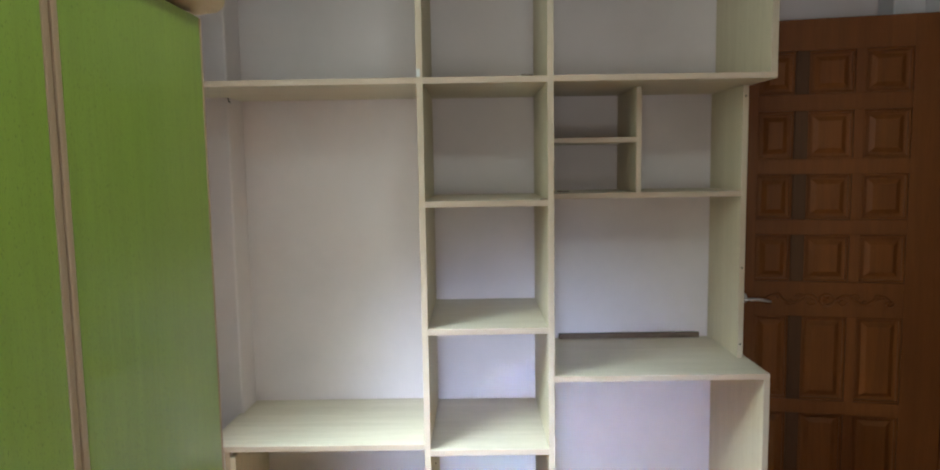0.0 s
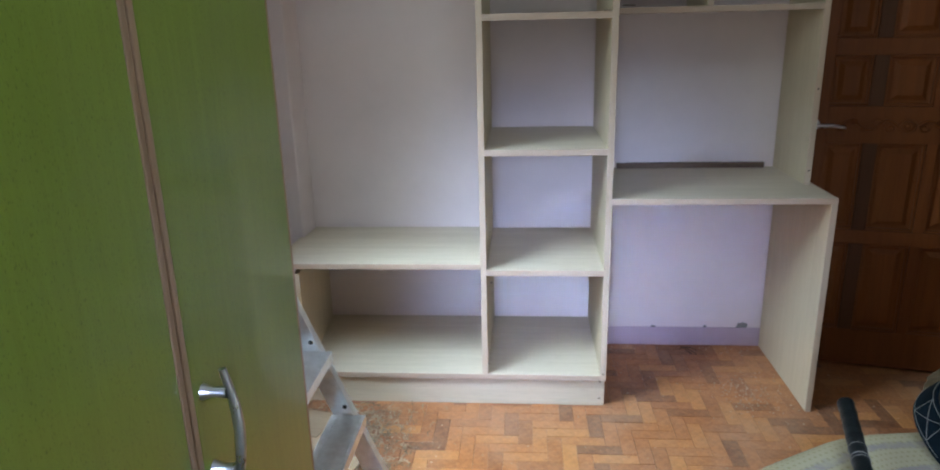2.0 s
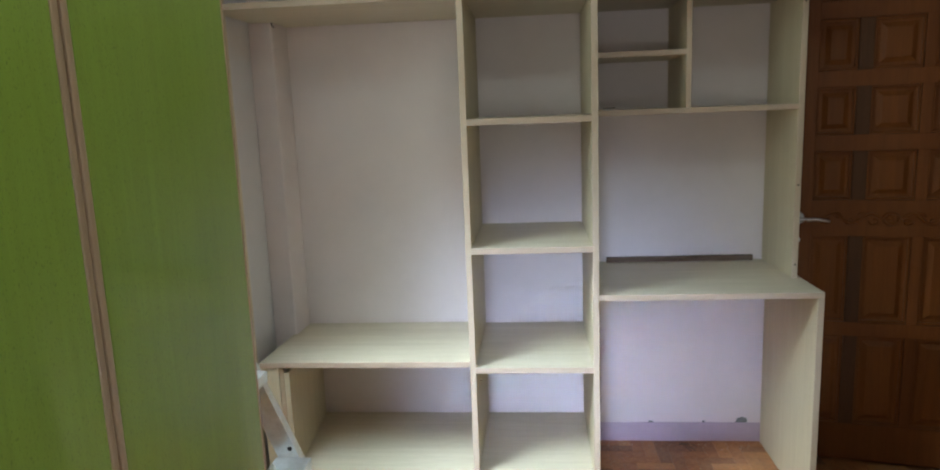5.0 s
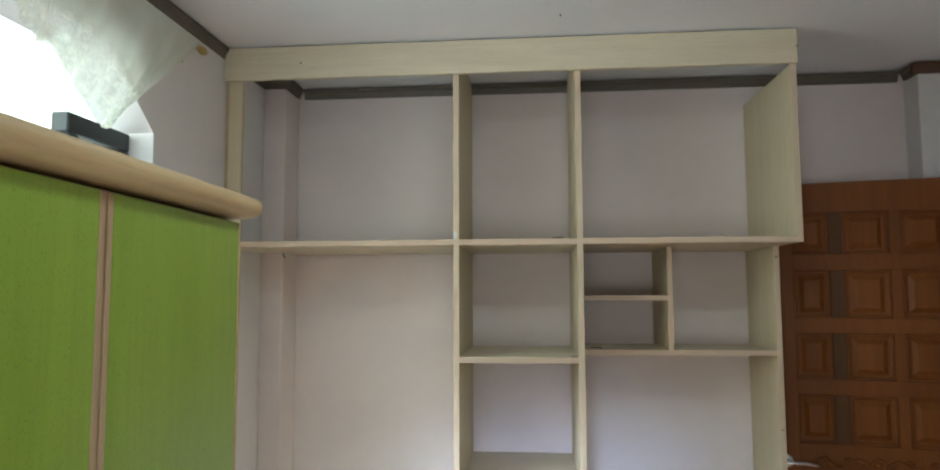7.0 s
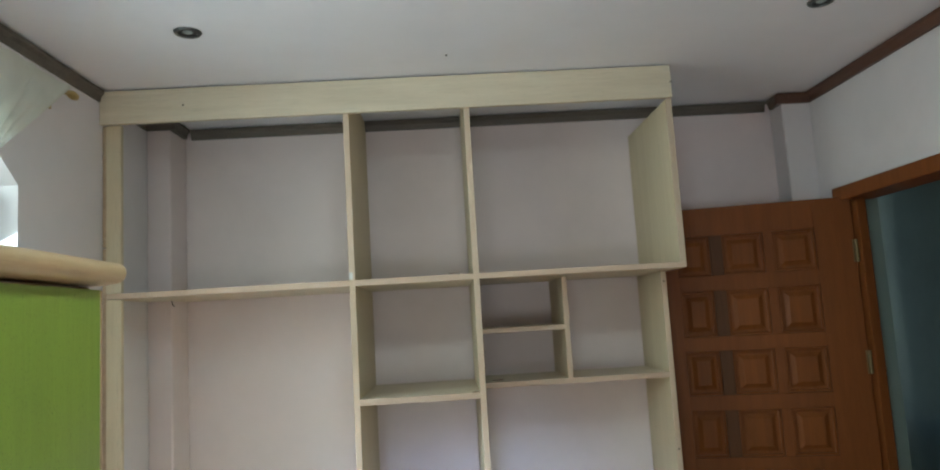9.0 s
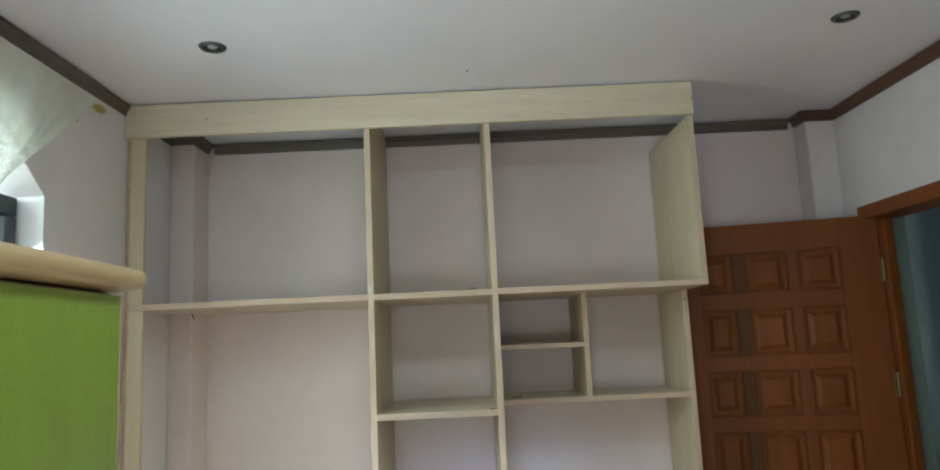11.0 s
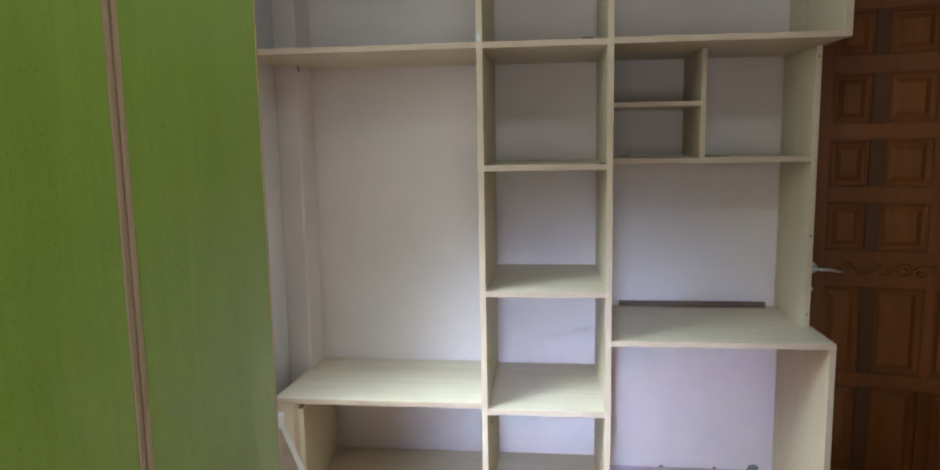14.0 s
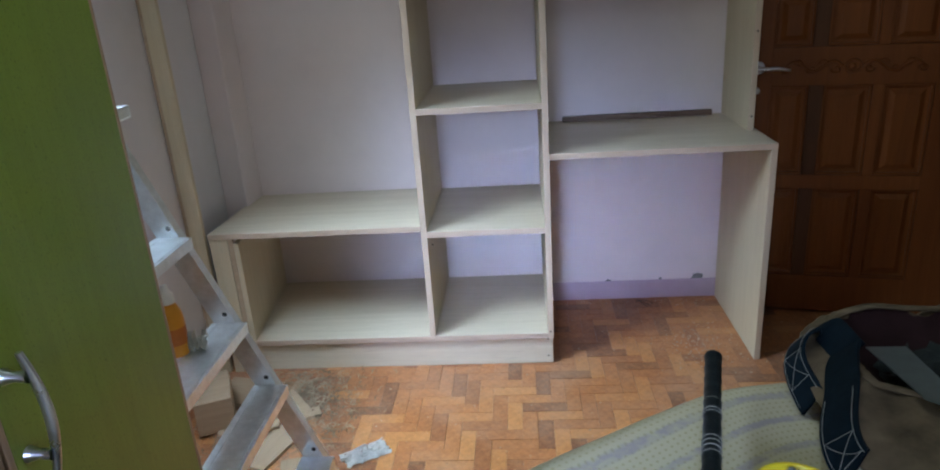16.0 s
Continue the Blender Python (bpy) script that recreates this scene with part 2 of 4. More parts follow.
def tube(points, radius, steps=10, flat=1.0):
    """A round bar along a line of points."""
    bm = bmesh.new()
    pts = [Vector(p) for p in points]
    rings = []
    up = Vector((0, 1, 0)) if abs((pts[-1] - pts[0]).normalized().z) > 0.7 else Vector((0, 0, 1))
    for i, p in enumerate(pts):
        d = (pts[min(i + 1, len(pts) - 1)] - pts[max(i - 1, 0)]).normalized()
        s = d.cross(up)
        s = s.normalized() if s.length > 1e-4 else Vector((1, 0, 0))
        u = s.cross(d).normalized()
        r = radius[i] if isinstance(radius, (list, tuple)) else radius
        rings.append([bm.verts.new(p + s * (r * math.cos(2 * math.pi * k / steps)) + u * (r * flat * math.sin(2 * math.pi * k / steps))) for k in range(steps)])
    for a, b in zip(rings, rings[1:]):
        for k in range(steps):
            bm.faces.new((a[k], a[(k + 1) % steps], b[(k + 1) % steps], b[k]))
    bm.faces.new(rings[0][::-1])
    bm.faces.new(rings[-1])
    bmesh.ops.recalc_face_normals(bm, faces=bm.faces[:])
    return bm


def merge(*many):
    out = bmesh.new()
    for bm in many:
        me = bpy.data.meshes.new("joined")
        bm.to_mesh(me)
        bm.free()
        out.from_mesh(me)
        bpy.data.meshes.remove(me)
    return out


def structure(name, bm, material, label, category):
    return tagged(part(name, bm, material, None), label, category, kind="structure")


# ---- the room ----
XL, XR, YB, YF, ZC = -0.895, 1.925, 0.552, -3.4, 2.570
floor = structure("floor", box(XL - 0.2, XR + 1.6, YF - 0.2, YB + 1.6, -0.12, -0.006, 0), GROUT, "herringbone wood parquet floor, dusty and oiled orange-brown", "floor")
structure("wall_north", box(XL - 0.2, XR + 0.12, YB, YB + 0.14, -0.006, ZC + 0.1, 0), WALL, "pale pink painted plaster wall behind the shelves", "wall")
structure("ceiling", box(XL - 0.2, XR + 0.12, YF - 0.15, YB + 0.14, ZC, ZC + 0.12, 0), CEIL, "smooth off-white painted ceiling", "ceiling")
structure("wall_south_low", box(XL - 0.2, XR + 0.12, YF - 0.15, YF, -0.006, 0.85, 0), WALL_SIDE, "pale painted wall under the rear opening", "wall")
structure("wall_south_high", box(XL - 0.2, XR + 0.12, YF - 0.15, YF, 2.15, ZC, 0), WALL_SIDE, "pale painted wall over the rear opening", "wall")
structure("wall_south_west", box(XL - 0.2, -0.95 + 0.05, YF - 0.15, YF, 0.85, 2.15, 0), WALL_SIDE, "pale painted wall beside the rear opening", "wall")
structure("wall_south_east", box(0.65, XR + 0.12, YF - 0.15, YF, 0.85, 2.15, 0), WALL_SIDE, "pale painted wall beside the rear opening", "wall")

# left wall with the chamfered window opening, outline in y and z
WY0, WY1, WZ0, WZ1 = -1.95, -0.483, 1.2, 2.335
CH = 0.20


def west_wall():
    bm = bmesh.new()
    outer = [(YF, -0.006), (YB, -0.006), (YB, ZC), (YF, ZC)]
    hole = [(WY0, WZ0), (WY1, WZ0), (WY1, WZ1 - CH), (WY1 - CH * 1.3, WZ1), (WY0 + CH * 1.3, WZ1), (WY0, WZ1 - CH)]
    faces = {}
    for side, x in ((0, XL), (1, XL - 0.16)):
        o = [bm.verts.new((x, y, z)) for y, z in outer]
        h = [bm.verts.new((x, y, z)) for y, z in hole]
        faces[side] = (o, h)
        for f in ((o[0], o[1], h[1], h[0]), (o[1], o[2], h[2], h[1]), (o[2], h[3], h[2]), (o[2], o[3], h[4], h[3]), (o[3], h[5], h[4]), (o[3], o[0], h[0], h[5])):
            bm.faces.new(f if side == 0 else f[::-1])
    for k, n in ((0, 4), (1, 6)):
        a, b = faces[0][k], faces[1][k]
        for i in range(n):
            j = (i + 1) % n
            bm.faces.new((a[i], a[j], b[j], b[i]))
    bmesh.ops.recalc_face_normals(bm, faces=bm.faces[:])
    return bm


structure("wall_west", west_wall(), WALL_SIDE, "pale pink painted wall with a chamfered window opening", "wall")

# right wall with the doorway, y from -0.52 to 0.30
DY0, DY1, DZ = -0.55, 0.25, 2.102
structure("wall_east_far", box(XR, XR + 0.12, DY1 + 0.085, YB, -0.006, ZC, 0), WALL_SIDE, "pale painted wall beside the doorway", "wall")
structure("wall_east_near", box(XR, XR + 0.12, YF, DY0, -0.006, ZC, 0), WALL_SIDE, "pale painted wall beside the doorway", "wall")
structure("wall_east_high", box(XR, XR + 0.12, DY0, DY1 + 0.085, DZ, ZC, 0), WALL_SIDE, "pale painted wall above the doorway", "wall")

# corner piers
structure("wall_pier_west", box(XL, -0.800, 0.375, YB, -0.006, ZC, 0.004), WALL, "pale pink painted corner pier", "pier")
structure("wall_pier_east", box(1.80, XR, 0.435, YB, -0.006, ZC, 0.004), WALL_SIDE, "pale painted corner pier", "pier")

# skirting paint band and crown moulding
structure("baseboard", box(-0.800, 1.80, YB - 0.006, YB, 0.0, 0.085, 0.001), SKIRT, "dusty pink painted skirting band", "skirting")


def crown(name, x0, x1, y0, y1, along, wood_of=None):
    """Crown moulding: a stepped strip under the ceiling, one run."""
    z1 = ZC - 0.004
    if along == "X":
        prof = [(y1, z1), (y0, z1), (y0, z1 - 0.012), (y0 + 0.009, z1 - 0.022), (y0 + 0.014, z1 - 0.042), (y1, z1 - 0.042)]
        bm = prism(prof, x0, x1, "X")
    else:
        if along == "E":
            prof = [(x1, z1), (x0, z1), (x0, z1 - 0.012), (x0 + 0.009, z1 - 0.022), (x0 + 0.014, z1 - 0.042), (x1, z1 - 0.042)]
        else:
            prof = [(x0, z1), (x1, z1), (x1, z1 - 0.012), (x1 - 0.009, z1 - 0.022), (x1 - 0.014, z1 - 0.042), (x0, z1 - 0.042)]
        bm = prism(prof, y0, y1, "Y")
    return structure(name, bm, wood_of or CROWN, "dark brown wooden crown moulding under the ceiling", "moulding")


crown("trim_crown_north", -0.772, 1.772, YB - 0.028, YB, "X")
crown("trim_crown_west", XL, XL + 0.018, YF, 0.347, "W")
crown("trim_crown_pier", XL, -0.772, 0.347, 0.375, "X")
crown("trim_crown_pier_side", -0.800, -0.772, 0.375, YB - 0.028, "W")
crown("trim_crown_east", XR - 0.028, XR, YF, 0.407, "E", REDCROWN)
crown("trim_crown_pier_east", 1.772, XR, 0.407, 0.435, "X", REDCROWN)
crown("trim_crown_pier_east_side", 1.772, 1.80, 0.435, YB - 0.028, "E")

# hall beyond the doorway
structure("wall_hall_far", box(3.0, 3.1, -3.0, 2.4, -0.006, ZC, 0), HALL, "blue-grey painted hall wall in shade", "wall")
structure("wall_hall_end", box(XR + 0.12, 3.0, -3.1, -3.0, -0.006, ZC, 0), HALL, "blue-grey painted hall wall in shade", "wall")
# unseen end wall, kept low so that sky light reaches the hall
structure("wall_hall_north", box(XR + 0.12, 3.0, 2.0, 2.1, -0.006, 1.0, 0), HALL, "unseen low blue-grey hall wall, open above to let sky light in", "wall")
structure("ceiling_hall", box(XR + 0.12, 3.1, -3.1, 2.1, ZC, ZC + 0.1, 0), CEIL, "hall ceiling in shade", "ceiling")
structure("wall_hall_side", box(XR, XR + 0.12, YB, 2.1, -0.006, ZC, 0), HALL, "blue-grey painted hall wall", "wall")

# ---- built-in shelving ----
T = 0.02
AB, CD = (-0.036, -0.015), (0.402, 0.423)
unit = thing("shelving_unit", "unpainted pale plywood built-in shelving with open compartments", "shelving")


def board(name, x0, x1, y0, y1, z0, z1, mat, parent, label=""):
    ob = part(name, box(x0, x1, y0, y1, z0, z1, 0.0012), mat, parent, label)
    if name in ("shelf", "divider", "base_shelf", "bottom_panel", "side_panel", "desktop", "panel_leg", "small_shelf"):
        flat = x1 - x0 > z1 - z0
        part("front_edge", box(x0, x1, y0 - 0.0022, y0 - 0.0002, z0, z1, 0.0006), LIP_X if flat else LIP_Z, ob, "sanded raw plywood edge")
    return ob


YW = YB - 0.007
board("divider", AB[0], AB[1], 0.0, YW, 0.134, 2.56, PLY_Z, unit)
board("divider", CD[0], CD[1], 0.0, YW, 0.112, 2.56, PLY_Z, unit)
SH = prism([(-0.878, 0.0), (AB[0], 0.0), (AB[0], YW), (-0.797, YW), (-0.797, 0.372), (-0.878, 0.372)], 1.82, 1.84, "Z")
up = part("shelf", SH, PLY_X, unit)
part("front_edge", box(-0.878, AB[0], -0.0022, -0.0002, 1.82, 1.84, 0.0006), LIP_X, up, "sanded raw plywood edge")
SH = prism([(-0.812, -0.004), (AB[0], -0.004), (AB[0], YW), (-0.797, YW), (-0.797, 0.372), (-0.812, 0.372)], 0.551, 0.571, "Z")
for v in SH.verts:  # the bench board falls a little towards the wall
    v.co.z -= 0.036 * (v.co.y + 0.004)
up = part("bench_shelf", SH, PLY_X, unit)
part("front_edge", box(-0.812, AB[0], -0.0062, -0.0042, 0.551, 0.571, 0.0006), LIP_X, up, "sanded raw plywood edge")
board("base_shelf", -0.76, CD[0], 0.0, YW, 0.113, 0.133, PLY_X, unit)
for z in (1.84, 1.425, 0.982, 0.547):
    board("shelf", AB[1], CD[0], 0.0, YW, z - 0.021, z, PLY_X, unit)
board("plinth", -0.78, 0.420, 0.015, 0.033, 0.0, 0.112, PLY_X, unit, "pale plywood kick board")
leg = prism([(-0.725, 0.0), (-0.706, 0.0), (-0.756, YW), (-0.775, YW)], 0.0, 0.530, "Z")
part("side_panel", leg, PLY_Z, unit)
board("stile", -0.812, -0.745, 0.0, 0.02, 0.0, 0.549, PLY_Z, unit)
board("edge_strip", -0.744, -0.727, 0.004, 0.02, 0.0, 0.549, EDGE, unit)
board("stile", -0.880, -0.828, 0.0, 0.02, 0.0, 1.819, PLY_Z, unit)
board("stile", -0.880, -0.828, 0.0, 0.02, 1.841, 2.441, PLY_Z, unit)
board("filler_strip", -0.894, -0.881, 0.004, 0.02, 0.0, 2.0, EDGE, unit, "raw brown filler strip against the wall")
board("filler_strip", -0.894, -0.881, 0.004, 0.02, 2.004, 2.441, EDGE, unit, "raw brown filler strip against the wall")
board("valance", XL + 0.001, 1.168, -0.02, -0.001, 2.442, 2.563, PLY_X, unit, "wide pale plywood fascia board under the ceiling")

hutch = thing("wall_hutch", "pale plywood overhead box with small pigeonholes below", "hutch")
board("bottom_panel", CD[1], 1.168, 0.0, YW, 1.82, 1.84, PLY_X, hutch)
board("side_panel", 1.146, 1.168, 0.0, YW, 1.8405, 2.441, PLY_Z, hutch)
YN = 0.205
board("side_panel", 1.133, 1.153, YN, YW, 0.8085, 1.8195, PLY_Z, hutch)
board("shelf", CD[1], 1.133, YN, YW, 1.416, 1.436, PLY_X, hutch)
board("divider", 0.747, 0.766, YN, YW, 1.4365, 1.8195, PLY_Z, hutch)
board("small_shelf", CD[1], 0.747, YN, YW, 1.62, 1.638, PLY_X, hutch)

desk = thing("built_in_desk", "pale plywood desk top on one panel leg", "desk")
board("desktop", CD[1], 1.171, 0.0, YW, 0.788, 0.808, PLY_X, desk)
board("panel_leg", 1.151, 1.171, 0.0, YW, 0.0, 0.7875, PLY_Z, desk)
tagged(board("batten", 0.50, 1.09, 0.516, 0.536, 0.8085, 0.830, BATTEN, None), "thin dark-stained wooden batten lying on the desk top", "batten")

# ---- green wardrobe ----
GX, GY1, GZ = -0.235, -1.358, 1.770
wardrobe = thing("wardrobe", "lime green wardrobe with pale wood lipping and rounded cornice", "wardrobe", at=(-0.54, -2.0, 0))
GW = 0.370
board("carcass_side", XL + 0.02, GX - 0.021, GY1 - 0.02, GY1 - 0.001, 0.0, GZ, LIP, wardrobe)
board("carcass_side", XL + 0.02, GX - 0.021, GY1 - 3 * GW, GY1 - 3 * GW + 0.02, 0.0, GZ, LIP, wardrobe)
board("carcass_back", XL + 0.02, XL + 0.03, GY1 - 3 * GW + 0.02, GY1 - 0.02, 0.0, GZ, LIP, wardrobe)
board("carcass_top", XL + 0.03, GX - 0.021, GY1 - 3 * GW + 0.02, GY1 - 0.02, GZ - 0.02, GZ, LIP, wardrobe)


for i in range(3):
    y1 = GY1 - i * GW
    y0 = y1 - GW + 0.004
    lip = 0.0115
    door = part("wardrobe_door", (box(GX - 0.018, GX - 0.001, y0 + lip, y1 - (lip if i else 0.006), 0.06, GZ - 0.006, 0.0008)), GREEN, wardrobe, "lime green stained veneer door")
    part("lipping", (box(GX - 0.019, GX, y0, y0 + lip - 0.0004, 0.06, GZ - 0.006, 0.003, 2)), LIP, door, "pale wood edge lipping")
    part("lipping", (box(GX - 0.019, GX, y1 - (lip if i else 0.006) + 0.0004, y1, 0.06, GZ - 0.006, 0.002, 2)), LIP, door, "pale wood edge lipping")
prof = [(XL + 0.02, GZ + 0.002), (GX - 0.005, GZ + 0.002), (GX + 0.008, GZ + 0.004)]
for k in range(9):
    a = -math.pi / 2 + math.pi * k / 8
    prof.append((GX + 0.010 + 0.020 * math.cos(a), GZ + 0.021 + 0.017 * math.sin(a)))
prof += [(GX - 0.02, GZ + 0.040), (XL + 0.02, GZ + 0.040)]
smooth(part("cornice", prism(prof, GY1 - 3 * GW - 0.02, GY1 + 0.016), CORNICE, wardrobe, "rounded pale wood cornice"), 30)

# ---- panelled door ----
HINGE = (1.946, 0.262)
END = (1.195, 0.425)


def panel_door():
    """Built flat along x from the free edge, face towards -y, then turned to where it stands open."""
    d = thing("panel_door", "red-brown carved wooden panel door standing open", "door")
    w = math.hypot(HINGE[0] - END[0], HINGE[1] - END[1])
    ang = math.atan2(HINGE[1] - END[1], HINGE[0] - END[0])
    th = 0.04
    xs = [(0.078, 0.212), (0.260, 0.423), (0.460, 0.622)]
    rows = [(1.797, 1.962), (1.548, 1.734), (1.312, 1.490), (1.066, 1.252), (0.585, 0.927), (0.165, 0.530)]
    stiles = [(0.0, xs[0][0]), (xs[0][1], xs[1][0]), (xs[1][1], xs[2][0]), (xs[2][1], w)]
    def put(bm):
        bm.transform(Matrix.Translation((END[0], END[1], 0)) @ Matrix.Rotation(ang, 4, "Z"))
        return bm
    for i, (a, b) in enumerate(stiles):
        if i in (0, 3):
            part("stile", put(box(a, b, 0, th, 0.012, 2.080, 0.0008)), DOORWOOD, d)
    order = sorted(rows)
    rails = [(0.012, order[0][0])] + [(order[i][1], order[i + 1][0]) for i in range(5)] + [(order[5][1], 2.080)]
    for a, b in rails:
        part("rail", put(box(xs[0][0], xs[2][1], 0.0004, th - 0.0004, a, b, 0.0008)), DOORWOOD, d)
    for za, zb in order:
        for a, b in stiles[1:3]:
            part("mullion", put(box(a, b, 0.0008, th - 0.0008, za, zb, 0.0008)), MULLION_DARK if a == stiles[1][0] else DOORWOOD, d)
        for a, b in xs:
            bm = bmesh.new()
            rings = []
            for inset, y in ((-0.004, 0.016), (0.006, 0.016), (0.014, 0.019), (0.022, 0.019), (0.040, 0.008)):
                rings.append([bm.verts.new(c) for c in ((a + inset, y, za + inset), (b - inset, y, za + inset), (b - inset, y, zb - inset), (a + inset, y, zb - inset))])
            for r, q in zip(rings, rings[1:]):
                for k in range(4):
                    bm.faces.new((r[k], r[(k + 1) % 4], q[(k + 1) % 4], q[k]))
            bm.faces.new(rings[-1])
            back = [bm.verts.new((v.co.x, 0.030, v.co.z)) for v in rings[0]]
            bm.faces.new(back[::-1])
            for k in range(4):
                bm.faces.new((back[k], back[(k + 1) % 4], rings[0][(k + 1) % 4], rings[0][k]))
            bmesh.ops.recalc_face_normals(bm, faces=bm.faces[:])
            part("raised_panel", put(bm), DOORPANEL, d)
            # moulded bead round the panel
            bead = merge(*[box(*q, 0.002) for q in ((a + 0.001, b - 0.001, 0.004, 0.016, za + 0.001, za + 0.010), (a + 0.001, b - 0.001, 0.004, 0.016, zb - 0.010, zb - 0.001),
                                                     (a + 0.001, a + 0.010, 0.0045, 0.016, za + 0.0105, zb - 0.0105), (b - 0.010, b - 0.001, 0.0045, 0.016, za + 0.0105, zb - 0.0105))])
            part("bead", put(bead), DOORWOOD, d)
    # carved scroll band
    pieces = []
    x0, x1, zc = xs[0][0] + 0.02, xs[2][1] - 0.02, 0.995
    cx = (x0 + x1) / 2
    for side in (-1, 1):
        wave = [(cx + side * (0.035 + 0.205 * t / 30), -0.001, zc + 0.018 * math.sin(t / 30 * math.pi * 3.2)) for t in range(31)]
        pieces.append(tube(wave, [0.0065 * (1 - 0.5 * t / 30) for t in range(31)], 8, 1.0))
        for k in range(5):
            ox, oz = cx + side * (0.055 + 0.042 * k), zc + (0.009 if k % 2 else -0.009)
            curl = [(ox + side * (0.018 - 0.0012 * j) * math.cos(j * 0.55), -0.001, oz + (0.016 - 0.0012 * j) * math.sin(j * 0.55) * (1 if k % 2 else -1)) for j in range(11)]
            pieces.append(tube(curl, 0.0042, 6, 1.0))
    pieces.append(tube([(cx + 0.026 * math.cos(t * 0.3), -0.001, zc + 0.022 * math.sin(t * 0.3)) for t in range(22)], 0.005, 6))
    pieces.append(lathe([(0, 0.006), (0.008, 0.004), (0.011, -0.003)], Matrix.Translation((cx, -0.002, zc)) @ Matrix.Rotation(radians(90), 4, "X"), 12))
    smooth(part("carved_scroll", put(merge(*pieces)), DOORPANEL, d, "carved leaf scroll band"), 60)
    # lever handle, cylinder, hinges
    hub = lathe([(0, 0.052), (0.010, 0.052), (0.010, 0.010), (0.022, 0.008), (0.024, 0.0)], Matrix.Translation((0.030, 0, 0.995)) @ Matrix.Rotation(radians(90), 4, "X"), 20)
    lever = tube([(0.022, -0.047, 0.995), (0.05, -0.049, 0.996), (0.09, -0.050, 0.998), (0.125, -0.047, 0.992), (0.135, -0.043, 0.990)], [0.009, 0.0095, 0.008, 0.007, 0.005], 10, 0.8)
    smooth(part("lever_handle", put(merge(hub, lever)), CHROME, d, "bright metal lever handle"), 50)
    smooth(part("lock_cylinder", put(lathe([(0, 0.014), (0.010, 0.013), (0.012, 0.0)], Matrix.Translation((0.030, 0, 0.91)) @ Matrix.Rotation(radians(90), 4, "X"), 16)), CHROME, d, "round metal keyhole cover"), 50)
    for z in (0.28, 1.42, 1.86):
        knuckle = lathe([(0, 0.045), (0.007, 0.045), (0.007, -0.045), (0, -0.045)], Matrix.Translation((w + 0.003, -0.006, z)), 12)
        leaf = box(w - 0.010, w - 0.001, -0.002, 0.0, z - 0.045, z + 0.045, 0)
        smooth(part("hinge", put(merge(knuckle, leaf)), DULL, d, "dull brass butt hinge"), 50)
    return d


panel_door()

# door frame in the right wall
frame_thing = tagged(new("door_1"), "brown wooden door frame in the right wall", "door frame", kind="structure")
for nm, q in (("jamb", (XR + 0.028, XR + 0.066, DY1 - 0.02, DY1 + 0.084, 0.0, DZ - 0.036)), ("jamb", (XR - 0.012, XR + 0.13, DY0 - 0.012, DY0 + 0.045, 0.0, DZ)), ("head", (XR - 0.014, XR + 0.132, DY0 - 0.02, DY1 + 0.075, DZ - 0.035, DZ + 0.02))):
    part(nm, box(*q, 0.004, 2), DOORWOOD, frame_thing)
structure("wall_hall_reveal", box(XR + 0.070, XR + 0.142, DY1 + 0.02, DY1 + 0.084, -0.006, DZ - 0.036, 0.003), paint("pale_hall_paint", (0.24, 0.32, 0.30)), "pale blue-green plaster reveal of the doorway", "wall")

# ---- window on the left wall ----
REV = XL - 0.10
win = tagged(new("window_1"), "dark painted awning window standing in a chamfered opening", "window", kind="structure")
part("window_frame", merge(box(REV - 0.05, REV, WY0, WY0 + 0.05, WZ0, WZ1 - CH, 0.003), box(REV - 0.05, REV, WY0 + 0.05, WY1, WZ0, WZ0 + 0.05, 0.003)), DARK, win, "dark painted window frame")
SY0, SY1, SZ = -0.775, -0.492, 2.13
sash = part("window_sash", merge(box(REV - 0.02, REV + 0.03, SY0, SY1, SZ - 0.055, SZ, 0.004), box(REV - 0.02, REV + 0.03, SY1 - 0.05, SY1, 1.25, SZ - 0.056, 0.004),
                                 box(REV - 0.02, REV + 0.03, SY0, SY0 + 0.05, 1.25, SZ - 0.056, 0.004), box(REV - 0.02, REV + 0.03, SY0 + 0.051, SY1 - 0.051, 1.25, 1.30, 0.004)), DARK, win, "dark painted open sash")


def glass_material():
    m, nt, b = nodes_of("window_glass")
    b.inputs["Transmission Weight"].default_value = 1.0
    b.inputs["Roughness"].default_value = 0.02
    b.inputs["Base Color"].default_value = (0.93, 0.97, 0.95, 1)
    return m


pane = part("pane", box(REV + 0.003, REV + 0.008, SY0 + 0.051, SY1 - 0.051, 1.301, SZ - 0.057, 0), glass_material(), sash)
pane.visible_shadow = False


def glow_material():
    m, nt, b = nodes_of("hazy_bright_sky")
    v = coords(nt, (1, 1, 1))
    col = ramp(nt, noise_tex(nt, v, 1.3, 5, 0.6), [(0.38, (0.80, 0.92, 0.80)), (0.55, (1, 1, 0.98))])
    nt.links.new(col, b.inputs["Emission Color"])
    b.inputs["Emission Strength"].default_value = 2.6
    b.inputs["Base Color"].default_value = (0.6, 0.7, 0.6, 1)
    return m


structure("backdrop", box(-5.05, -5.0, -9, 6, -2, 8, 0), glow_material(), "hazy bright sky and leaves outside the window", "backdrop")


